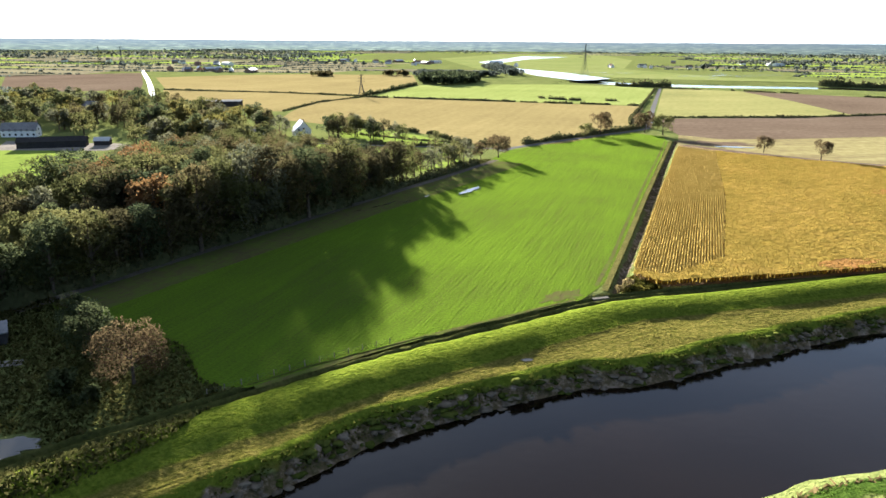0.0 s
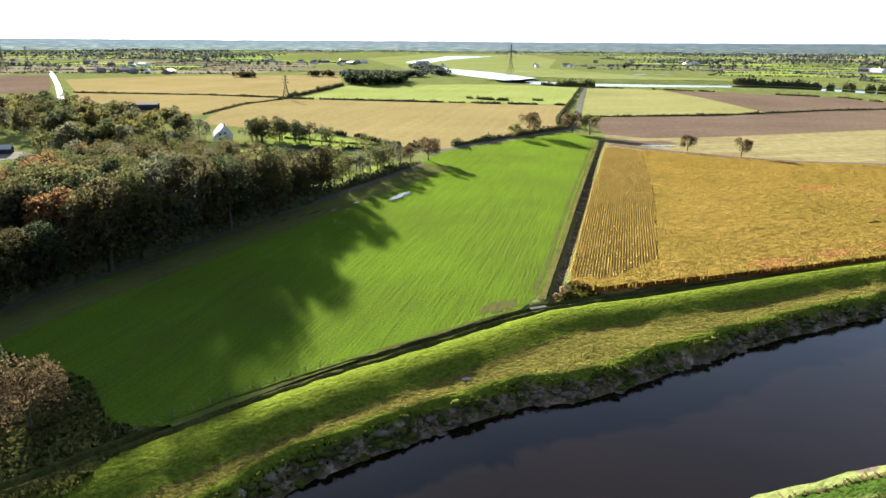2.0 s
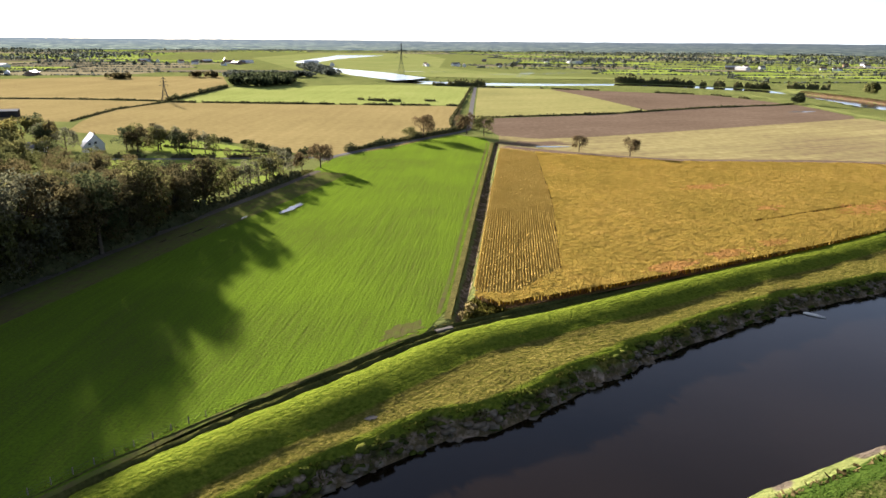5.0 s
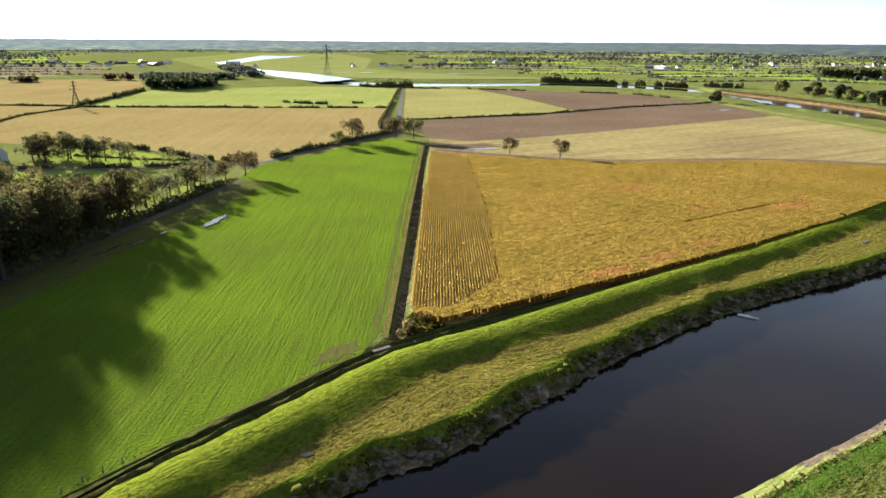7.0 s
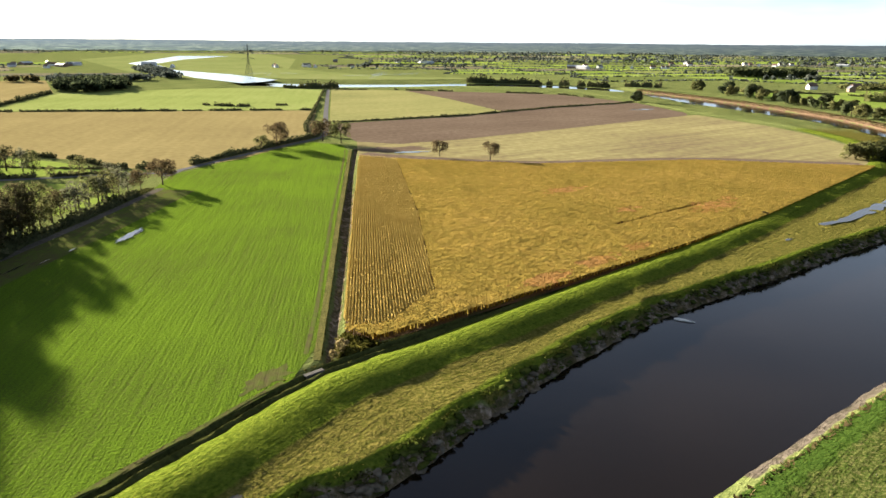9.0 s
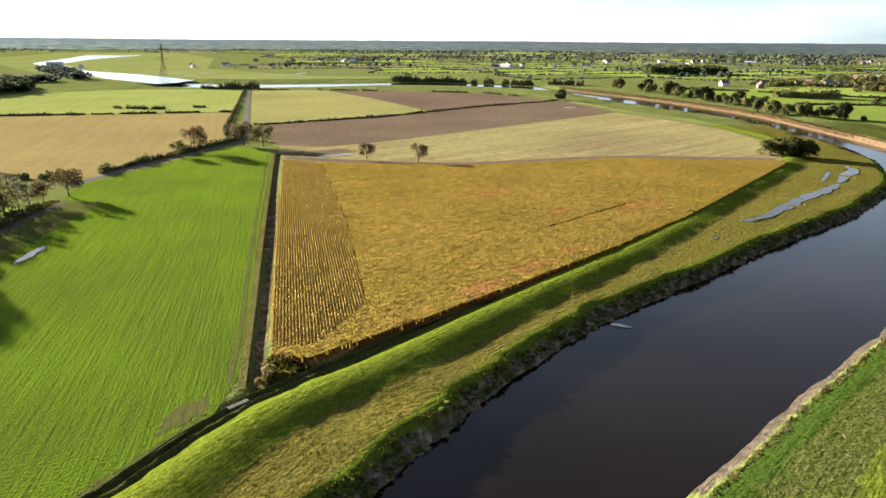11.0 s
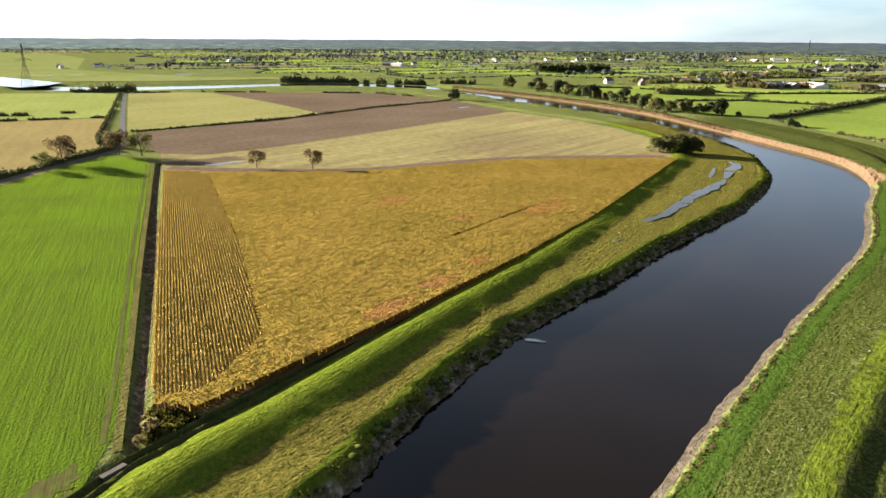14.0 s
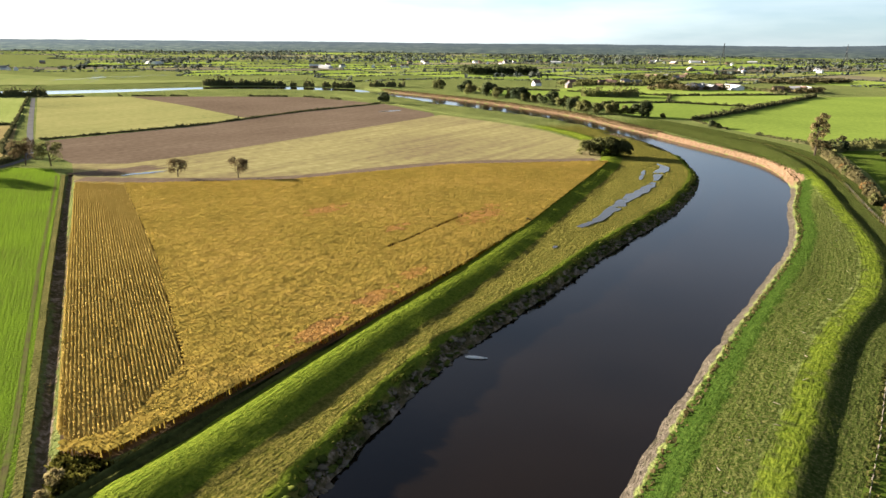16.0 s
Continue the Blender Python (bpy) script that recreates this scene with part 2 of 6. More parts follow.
M["mud_clod"] = surface("mud_clod", [(0.062, 0.048, 0.030), (0.110, 0.087, 0.058), (0.19, 0.157, 0.114)], 0.8, 0.8, 0.05, 0.2, spec=0.2)
M["turf_clod"] = surface("turf_clod", [(0.026, 0.034, 0.008), (0.050, 0.062, 0.012), (0.084, 0.092, 0.020)], 1.2, 0.9, 0.12, 0.3, island=0.3)
M["bank_green"] = surface("bank_green", [(0.056, 0.076, 0.013), (0.086, 0.104, 0.018), (0.12, 0.122, 0.030)], 0.3, 0.8, 0, 0.06, island=0.4, transmit=0.5)
M["reed"] = surface("reed", [(0.12, 0.092, 0.040), (0.19, 0.140, 0.062), (0.27, 0.20, 0.095)], 0.3, 0.8, 0, 0.05, island=0.4, transmit=0.5)
M["white_render"] = surface("white_render", [(0.68, 0.67, 0.64), (0.80, 0.79, 0.76)], 1.0, 0.8, 0.005, 0.3)
M["slate"] = surface("slate", [(0.085, 0.088, 0.095), (0.14, 0.14, 0.145), (0.18, 0.175, 0.17)], 1.5, 0.24, 0.02, 0.3, spec=0.6)
M["red_tile"] = surface("red_tile", [(0.15, 0.095, 0.075), (0.21, 0.14, 0.11)], 1.5, 0.7, 0.02, 0.3)
M["brick"] = surface("brick", [(0.19, 0.125, 0.095), (0.27, 0.19, 0.15)], 2.0, 0.85, 0.01, 0.3)
M["roof_sheet"] = surface("roof_sheet", [(0.42, 0.42, 0.41), (0.56, 0.56, 0.54)], 0.8, 0.50, 0.01, 0.2, spec=0.2)
M["dull_sheet"] = surface("dull_sheet", [(0.30, 0.30, 0.29), (0.42, 0.41, 0.39)], 0.8, 0.95, 0.02, 0.2)
# slate copy with the roof's glare put into a paler base colour
M["glare_slate"] = surface("glare_slate", [(0.30, 0.31, 0.32), (0.42, 0.42, 0.42)], 1.5, 0.22, 0.004, 0.3, spec=0.8)
M["dark_board"] = surface("dark_board", [(0.030, 0.028, 0.028), (0.060, 0.055, 0.050)], 1.0, 0.8, 0.01, 0.3)
M["concrete"] = surface("concrete", [(0.11, 0.10, 0.085), (0.16, 0.15, 0.13)], 1.5, 0.85, 0.01, 0.3)
M["wood_grey"] = surface("wood_grey", [(0.16, 0.13, 0.10), (0.27, 0.23, 0.18)], 4.0, 0.85, 0.01, 0.6)
M["driftwood"] = surface("driftwood", [(0.70, 0.66, 0.58), (0.86, 0.82, 0.74)], 4.0, 0.7, 0.01, 0.6)
M["wrack"] = surface("wrack", [(0.060, 0.050, 0.038), (0.11, 0.094, 0.072), (0.24, 0.21, 0.17)], 1.0, 0.9, 0, 0.2, island=0.5)
M["steel"] = surface("steel", [(0.060, 0.063, 0.066), (0.090, 0.093, 0.096)], 1.0, 0.9, 0, 0.2)
M["glass"] = surface("glass", [(0.02, 0.025, 0.03), (0.04, 0.045, 0.05)], 0.5, 0.08, 0, 0.2, spec=0.6)


def water(name, shallow, deep, rough, ripple, scale):
    m = surface(name, [deep, shallow], 0.02, rough, 0, 0.008, spec=0.5)
    n, l = m.node_tree.nodes, m.node_tree.links
    b = n["Principled BSDF"]
    b.inputs["IOR"].default_value = 1.33
    geo, nz, bp = n.new("ShaderNodeNewGeometry"), n.new("ShaderNodeTexNoise"), n.new("ShaderNodeBump")
    nz.inputs["Scale"].default_value, nz.inputs["Detail"].default_value = scale, 4.0
    bp.inputs["Strength"].default_value, bp.inputs["Distance"].default_value = 0.5, ripple
    l.new(geo.outputs["Position"], nz.inputs["Vector"])
    l.new(nz.outputs[0], bp.inputs["Height"])
    l.new(bp.outputs[0], b.inputs["Normal"])
    return m


M["river_water"] = water("river_water", (0.0088, 0.0052, 0.0024), (0.0046, 0.0033, 0.0017), 0.10, 0.03, 0.6)
M["wet_road"] = surface("wet_road", [(0.10, 0.10, 0.10), (0.16, 0.16, 0.155)], 0.4, 0.22, 0.0, 0.05, spec=0.5)
M["puddle_water"] = water("puddle_water", (0.05, 0.045, 0.035), (0.03, 0.028, 0.022), 0.15, 0.002, 1.5)


def ground_material():
    """Rough grass with marsh, mown bank, mud and sand where the ground's own covers say so."""
    m = surface("ground_cover", [(0.066, 0.086, 0.024), (0.102, 0.126, 0.036), (0.14, 0.158, 0.050)], 1.7, 0.95, 0.28, 0.03)
    n, l = m.node_tree.nodes, m.node_tree.links
    b = n["Principled BSDF"]
    col = b.inputs["Base Color"].links[0].from_socket
    geo = n.new("ShaderNodeNewGeometry")
    for cover, stops, scale, edge in (
            ("marsh", [(0.052, 0.057, 0.010), (0.086, 0.084, 0.016), (0.150, 0.130, 0.032)], 1.3, 0.9),
            ("mown", [(0.044, 0.066, 0.008), (0.072, 0.102, 0.010), (0.112, 0.136, 0.017)], 1.4, 0.4),
            ("rank", [(0.017, 0.033, 0.005), (0.037, 0.051, 0.010), (0.100, 0.098, 0.033)], 1.6, 1.0),
            ("lush", [(0.012, 0.026, 0.004), (0.021, 0.041, 0.006), (0.038, 0.060, 0.010)], 1.4, 1.0),
            ("mud", [(0.034, 0.040, 0.012), (0.092, 0.074, 0.036), (0.270, 0.222, 0.150)], 0.40, 1.3),
            ("earth", [(0.075, 0.050, 0.028), (0.130, 0.088, 0.048), (0.180, 0.130, 0.075)], 0.6, 0.6),
            ("sand", [(0.042, 0.037, 0.023), (0.068, 0.060, 0.040), (0.100, 0.089, 0.060)], 0.5, 0.8)):
        at, nz, rp = n.new("ShaderNodeAttribute"), n.new("ShaderNodeTexNoise"), n.new("ShaderNodeValToRGB")
        at.attribute_name = cover
        nz.inputs["Scale"].default_value, nz.inputs["Detail"].default_value = scale, 7.0
        nz.inputs["Roughness"].default_value = 0.74
        l.new(geo.outputs["Position"], nz.inputs["Vector"])
        rp.color_ramp.elements.new(0.5)
        for i, c in enumerate(stops):
            rp.color_ramp.elements[i].position = (0.34, 0.5, 0.66)[i]
            rp.color_ramp.elements[i].color = (*c, 1)
        l.new(nz.outputs[0], rp.inputs[0])
        nz2, sh, mr, mx = n.new("ShaderNodeTexNoise"), n.new("ShaderNodeMath"), n.new("ShaderNodeMapRange"), n.new("ShaderNodeMix")
        nz2.inputs["Scale"].default_value, nz2.inputs["Detail"].default_value = 0.35, 5.0
        l.new(geo.outputs["Position"], nz2.inputs["Vector"])
        sh.operation = "MULTIPLY_ADD"
        sh.inputs[1].default_value = edge
        l.new(nz2.outputs[0], sh.inputs[0])
        l.new(at.outputs["Fac"], sh.inputs[2])
        mr.inputs["From Min"].default_value, mr.inputs["From Max"].default_value = 0.5 + 0.5 * edge - 0.12, 0.5 + 0.5 * edge + 0.12
        l.new(sh.outputs[0], mr.inputs[0])
        mx.data_type = "RGBA"
        l.new(mr.outputs[0], mx.inputs[0])
        l.new(col, mx.inputs[6])
        l.new(rp.outputs[0], mx.inputs[7])
        col = mx.outputs[2]
    # mowing and drift lines and combed clumps that follow the levees
    ac, al, cv = n.new("ShaderNodeAttribute"), n.new("ShaderNodeAttribute"), n.new("ShaderNodeCombineXYZ")
    ac.attribute_name, al.attribute_name = "across", "along"
    l.new(ac.outputs["Fac"], cv.inputs[0])
    l.new(al.outputs["Fac"], cv.inputs[1])
    height, shade = None, None
    for (sx, sy), detail, deep, tone in (((1.6, 0.05), 3.0, 1.0, 0.34), ((0.80, 0.56), 7.0, 2.6, 0.80)):
        mp, nz, mu, add = n.new("ShaderNodeMapping"), n.new("ShaderNodeTexNoise"), n.new("ShaderNodeMath"), n.new("ShaderNodeMath")
        mp.inputs["Scale"].default_value = (sx, sy, 1)
        nz.inputs["Scale"].default_value, nz.inputs["Detail"].default_value, nz.inputs["Roughness"].default_value = 1.0, detail, 0.62
        l.new(cv.outputs[0], mp.inputs[0])
        sk = n.new("ShaderNodeMapping")
        sk.inputs["Rotation"].default_value = (0.6, 0.5, 0.7)
        l.new(mp.outputs[0], sk.inputs[0])
        l.new(sk.outputs[0], nz.inputs["Vector"])
        mu.operation, mu.inputs[1].default_value = "MULTIPLY", deep
        l.new(nz.outputs[0], mu.inputs[0])
        add.operation = "ADD"
        l.new(mu.outputs[0], add.inputs[0])
        if height:
            l.new(height, add.inputs[1])
        height = add.outputs[0]
        tn = n.new("ShaderNodeMath")
        tn.operation, tn.inputs[1].default_value = "MULTIPLY_ADD", tone
        l.new(nz.outputs[0], tn.inputs[0])
        tn.inputs[2].default_value = 0.5 - 0.5 * tone
        if shade:
            l.new(shade, tn.inputs[2])
        shade = tn.outputs[0]
    cr, tint = n.new("ShaderNodeValToRGB"), n.new("ShaderNodeMix")
    for i, (pos, c) in enumerate(((0.66, (0.56, 0.62, 0.48)), (0.92, (1.34, 1.24, 1.40)))):
        cr.color_ramp.elements[i].position, cr.color_ramp.elements[i].color = pos, (*c, 1)
    l.new(shade, cr.inputs[0])
    tint.data_type, tint.blend_type = "RGBA", "MULTIPLY"
    tint.inputs[0].default_value = 1.0
    l.new(col, tint.inputs[6])
    l.new(cr.outputs[0], tint.inputs[7])
    l.new(tint.outputs[2], b.inputs["Base Color"])
    ht = n.new("ShaderNodeMath")
    ht.operation, ht.inputs[1].default_value = "MULTIPLY_ADD", 1.0
    l.new(height, ht.inputs[0])
    bump = next(q for q in n if q.type == "BUMP")
    l.new(bump.inputs["Height"].links[0].from_socket, ht.inputs[2])
    l.new(ht.outputs[0], bump.inputs["Height"])
    return m


M["ground"] = ground_material()


# ---------------------------------------------------------------- geometry helpers
def mesh_of(name, verts, faces, mat, smooth=False, normals=None):
    """A mesh from arrays of vertices and of faces that all have the same number of corners."""
    verts, faces = np.asarray(verts, np.float32), np.asarray(faces, np.int32)
    me = bpy.data.meshes.new(name)
    k = faces.shape[1]
    me.vertices.add(len(verts))
    me.vertices.foreach_set("co", verts.ravel())
    me.loops.add(faces.size)
    me.loops.foreach_set("vertex_index", faces.ravel())
    me.polygons.add(len(faces))
    me.polygons.foreach_set("loop_start", np.arange(0, faces.size, k, dtype=np.int32))
    me.polygons.foreach_set("use_smooth", np.full(len(faces), smooth))
    me.materials.append(mat)
    me.update(calc_edges=True)
    me.validate()
    if normals is not None:
        me.polygons.foreach_set("use_smooth", np.full(len(faces), True))
        me.normals_split_custom_set_from_vertices(np.asarray(normals, np.float32))
    return me


def upward(rng, n, spread):
    """Soft upward normals, one lean for each four-cornered card."""
    v = np.c_[rng.normal(0, spread, (n, 2)), np.ones(n)]
    return np.repeat(v / np.linalg.norm(v, axis=1)[:, None], 4, 0)


def part(name, bm, mat, parent, label=""):
    me = bpy.data.meshes.new(name)
    bm.to_mesh(me)
    bm.free()
    me.materials.append(mat)
    return child(name, me, parent, label)


def child(name, me, parent, label=""):
    ob = new(name, me)
    ob.parent = parent
    return tagged(ob, label)


def thing(name, label, category, group="", kind="", at=None):
    ob = new(name)
    ob.empty_display_size = 0.5
    if at is not None:
        ob.matrix_world = at
    return tagged(ob, label, category, group, kind)


def lattice(x, y, seed):
    """Smooth value noise in 0..1 on the plane, for arrays."""
    xi, yi = np.floor(x).astype(np.int64), np.floor(y).astype(np.int64)
    fx, fy = x - xi, y - yi
    fx, fy = fx * fx * (3 - 2 * fx), fy * fy * (3 - 2 * fy)

    def h(a, b):
        v = np.sin(a * 127.1 + b * 311.7 + seed * 74.7) * 43758.5453
        return v - np.floor(v)

    return (h(xi, yi) * (1 - fx) + h(xi + 1, yi) * fx) * (1 - fy) + (h(xi, yi + 1) * (1 - fx) + h(xi + 1, yi + 1) * fx) * fy


def smooth_line(pts, step):
    """A polyline drawn through pts by Catmull-Rom, with points about every step metres."""
    p = np.array([pts[0]] + list(pts) + [pts[-1]], float)
    out = []
    for i in range(1, len(p) - 2):
        n = max(1, int(np.linalg.norm(p[i + 1] - p[i]) / step))
        for t in np.arange(n) / n:
            a, b, c, d = p[i - 1], p[i], p[i + 1], p[i + 2]
            out.append(0.5 * (2 * b + (c - a) * t + (2 * a - 5 * b + 4 * c - d) * t * t + (3 * b - a - 3 * c + d) * t ** 3))
    out.append(p[-1])
    return np.array(out)


def offset(line, d):
    """The line moved d metres to its left (negative: right)."""
    t = np.gradient(line, axis=0)
    t /= np.linalg.norm(t, axis=1)[:, None] + 1e-9
    return line + d * np.stack([-t[:, 1], t[:, 0]], 1)


def to_line(px, py, line, run=False):
    """Distance of points to a polyline, signed: positive on its left. run: also how far along the line they lie."""
    best, sign, far, at = np.full(px.shape, 1e9), np.zeros(px.shape), np.zeros(px.shape), 0.0
    for (ax, ay), (bx, by) in zip(line[:-1], line[1:]):
        dx, dy = bx - ax, by - ay
        u = np.clip(((px - ax) * dx + (py - ay) * dy) / (dx * dx + dy * dy + 1e-12), 0, 1)
        d = np.hypot(px - ax - u * dx, py - ay - u * dy)
        near = d < best
        best = np.where(near, d, best)
        sign = np.where(near, np.sign(dx * (py - ay) - dy * (px - ax)), sign)
        if run:
            far = np.where(near, at + u * math.hypot(dx, dy), far)
            at += math.hypot(dx, dy)
    signed = best * np.where(sign == 0, 1, sign)
    return (signed, far) if run else signed


def inside(px, py, poly):
    hit = np.zeros(px.shape, bool)
    q = np.asarray(poly, float)
    for (ax, ay), (bx, by) in zip(q, np.roll(q, -1, 0)):
        cross = ((ay > py) != (by > py)) & (px < (bx - ax) * (py - ay) / (by - ay + 1e-12) + ax)
        hit ^= cross
    return hit


def cards(rng, centres, width, height, upright=0.0, bend=0.35):
    """Leaf clumps: one bent four-cornered card at each centre, turned at random. upright 1: stands on its centre like grass."""
    n = len(centres)
    if upright:
        a = rng.uniform(0, 2 * np.pi, n)
        u = np.stack([np.cos(a), np.sin(a), np.zeros(n)], 1)
        lean = rng.normal(0, bend, (n, 2))
        v = np.stack([lean[:, 0], lean[:, 1], np.ones(n)], 1)
        base = centres
    else:
        u = rng.normal(size=(n, 3))
        u /= np.linalg.norm(u, axis=1)[:, None]
        v = np.cross(u, rng.normal(size=(n, 3)))
        v /= np.linalg.norm(v, axis=1)[:, None] + 1e-9
        base = centres - v * (np.asarray(height) * 0.5).reshape(-1, 1)
    w, h = np.broadcast_to(width, n)[:, None] * 0.5, np.broadcast_to(height, n)[:, None]
    k = rng.uniform(0.35, 0.9, (n, 1)) if upright else rng.uniform(0.7, 1.0, (n, 1))
    quad = np.stack([base - u * w, base + u * w, base + u * w * k + v * h, base - u * w * k + v * h], 1)
    return quad.reshape(-1, 3), np.arange(4 * n).reshape(-1, 4)


def sprays(rng, centres, size):
    """Finer leaf clumps: two three-cornered sprays beside each centre."""
    c = np.repeat(centres, 2, 0)
    s = np.repeat(np.broadcast_to(size, len(centres)), 2)[:, None]
    n = len(c)
    c = c + rng.normal(0, 0.38, (n, 3)) * s
    u = rng.normal(size=(n, 3))
    u /= np.linalg.norm(u, axis=1)[:, None]
    v = np.cross(u, rng.normal(size=(n, 3)))
    v /= np.linalg.norm(v, axis=1)[:, None] + 1e-9
    tri = np.stack([c - u * s * 0.55 - v * s * 0.3, c + u * s * 0.5 - v * s * 0.35, c + v * s * 0.75 + u * s * rng.uniform(-0.3, 0.3, (n, 1))], 1)
    return tri.reshape(-1, 3), np.arange(3 * n).reshape(-1, 3)


def stack(pieces):
    verts, faces, at = [], [], 0
    for v, f in pieces:
        verts.append(v)
        faces.append(f + at)
        at += len(v)
    return np.concatenate(verts), np.concatenate(faces)


def tube(points, radii, sides=6):
    """A tapering limb through points, as quads."""
    pts = np.asarray(points, float)
    rings = []
    for i, p in enumerate(pts):
        d = pts[min(i + 1, len(pts) - 1)] - pts[max(i - 1, 0)]
        d /= np.linalg.norm(d) + 1e-9
        a = np.cross(d, (0.3, 0.9, 0.1) if abs(d[2]) > 0.8 else (0, 0, 1.0))
        a /= np.linalg.norm(a)
        b = np.cross(d, a)
        ang = np.linspace(0, 2 * np.pi, sides, endpoint=False)
        rings.append(p + radii[i] * (np.cos(ang)[:, None] * a + np.sin(ang)[:, None] * b))
    v = np.concatenate(rings)
    f = [(i * sides + j, i * sides + (j + 1) % sides, (i + 1) * sides + (j + 1) % sides, (i + 1) * sides + j)
         for i in range(len(pts) - 1) for j in range(sides)]
    return v, np.array(f)


def boxes(bm, cx, cy, cz, sx, sy, sz, rot=0.0):
    bmesh.ops.create_cube(bm, size=1.0, matrix=Matrix.Translation((cx, cy, cz)) @ Matrix.Rotation(rot, 4, "Z") @ Matrix.Diagonal((sx, sy, sz, 1)))


# ---------------------------------------------------------------- the lie of the land
WATER = -4.0
BANK_L = smooth_line([(-75, -190), (-52, -130), (-32, -88), (-22.5, -69), (-6, -50.5), (3.5, -41), (12, -37.5), (20, -29.5), (35, -13.5),
                      (59, 9), (79, 24.5), (92, 33), (135.5, 59), (177, 84), (233, 115), (283, 153), (313, 186), (354, 250), (380, 328),
                      (391, 420), (384, 505), (368, 598), (360, 740), (346, 849), (310, 896), (237, 948), (148, 968), (57, 942), (-27, 928), (-68, 925), (-119, 935), (-184, 960)], 6)
BANK_R = smooth_line([(-20, -190), (-5, -110), (30, -65), (49, -49.5), (83, -27.6), (111, -10), (160, 19), (231, 60), (281, 100),
                      (332, 140), (371, 196), (393, 281), (412, 367), (431, 480), (423, 634), (390, 800), (365, 893), (325, 947), (250, 1004), (160, 1018), (60, 1000),
                      (-74, 996), (-128, 1014), (-170, 1035)], 6)
LEVEE_L = smooth_line([(-75, -130), (-45.7, -80), (-29.4, -54), (-14, -34.5), (-2.3, -19), (6, -9), (15.5, -1.5), (24.4, 4.5), (42, 18), (67, 37.5),
                       (129, 84.5), (188.5, 136), (262, 199), (300, 243), (324, 292), (334, 345), (331, 418), (313, 490), (302, 615), (285, 760), (250, 850)], 6)
LEVEE_R = smooth_line([(40, -110), (75, -66), (100, -45), (124, -31), (161, -10), (204, 9), (244, 37), (286, 77), (352, 142), (400, 205),
                       (428, 290), (445, 380), (470, 500), (470, 640), (440, 800)], 6)
DITCH = offset(LEVEE_L[:int(len(LEVEE_L) * 0.40)], 8.3)
SIDE_DITCH = np.array([(2.2, 2.0), (1.8, 49.0), (1.1, 108.0), (0.2, 236.0), (-0.2, 284.0)])


def ramp01(d, a, b):
    u = np.clip((d - a) / (b - a), 0, 1)
    return u * u * (3 - 2 * u)


def relief(x, y):
    """Ground height and covers at arrays of plan places."""
    dl, dr = to_line(x, y, BANK_L), -to_line(x, y, BANK_R)      # positive on the land side of each bank
    (el, sl), (er, sr) = to_line(x, y, LEVEE_L, True), to_line(x, y, np.concatenate([[(-30, -330), (-2, -190)], LEVEE_R]), True)
    er = -er                                                     # both positive on the field side of the levee
    river = (dl < 0) & (dr < 0)
    left = np.abs(dl) < np.abs(dr)
    d = np.where(river, -np.minimum(-dl, -dr), np.where(left, dl, dr))
    n1, n2, n3 = lattice(x / 9, y / 9, 1), lattice(x / 2.6, y / 2.6, 2), lattice(x / 30, y / 30, 3)
    rough = (n1 - 0.5) * 0.22 + (n2 - 0.5) * 0.15
    e = np.where(left, el, er)
    strip = (e < 0) & (~river)                                   # between levee and river
    crest = np.where(left, 1.15, 1.0) + 0.30 * (lattice(np.where(left, sl, sr) / 13, x * 0, 6) - 0.5) + 0.12 * (n2 - 0.5)
    a = np.abs(e)
    b = e + np.where(left, -1.0, 1.2)                            # from the middle of the crest
    flat = -0.30 - np.where(left, 0.28, 0.35) * (1 - ramp01(np.abs(d), 3.0, 26.0))
    field_side = crest * (1 - ramp01(b, 0.7, np.where(left, 5.6, 5.0)))
    river_side = flat + (crest - flat) * (1 - 0.5 * ramp01(-b, 0.5, np.where(left, 8.6, 15.0)) - 0.5 * np.clip((-b - 0.5) / np.where(left, 8.1, 14.0), 0, 1))
    z = np.where(b < 0, river_side + rough * np.where(a > 4, 1.6, 0.9), np.where(b < 12, field_side, 0.0))
    # ditches
    dd, ds = np.abs(to_line(x, y, DITCH)), np.abs(to_line(x, y, SIDE_DITCH))
    z = z - 1.1 * (1 - ramp01(dd, 1.0, 2.2)) * (~strip) - 1.5 * (1 - ramp01(ds, 0.7, 1.9))
    # banks down to the water
    out = np.maximum(d, 0)
    cut = 0.85 + 1.3 * ramp01(lattice(x / 14, y / 14, 5) + 0.35 * n2, 0.35, 0.95)
    cut = cut * (1 - 0.86 * ramp01(y, 150, 260))
    left_bank = WATER - 0.12 + 0.5 * ramp01(out, 0, 1.8) * (n1 > 0.0) + np.maximum(out - 0.9 * n1 * 2, 0) * cut + (n2 - 0.5) * 0.5 * ramp01(out, 0.5, 2)
    right_bank = WATER - 0.10 + out * (0.42 + 0.55 * ramp01(y, 110, 170) - 0.91 * ramp01(y, 830, 920)) + ((n2 - 0.5) * 0.25 + (n1 - 0.5) * 0.55) * (y < 130)
    bank = np.where(left, left_bank, right_bank)
    flats = np.where(left & (y > 770), WATER + 0.3 + out * 0.045 + 3.0 * (1 - ramp01(y, 770, 850)), 9.0)   # low tidal flats along the far arm
    z = np.minimum(np.minimum(z, bank), flats)
    z = np.where(river, np.maximum(WATER - 0.12 + d * 0.35, WATER - 2.0), z)
    # covers
    mud = ((bank < z + 0.05) & left).astype(float) * (1 - ramp01(z, -2.1, -1.1)) + (river & left)
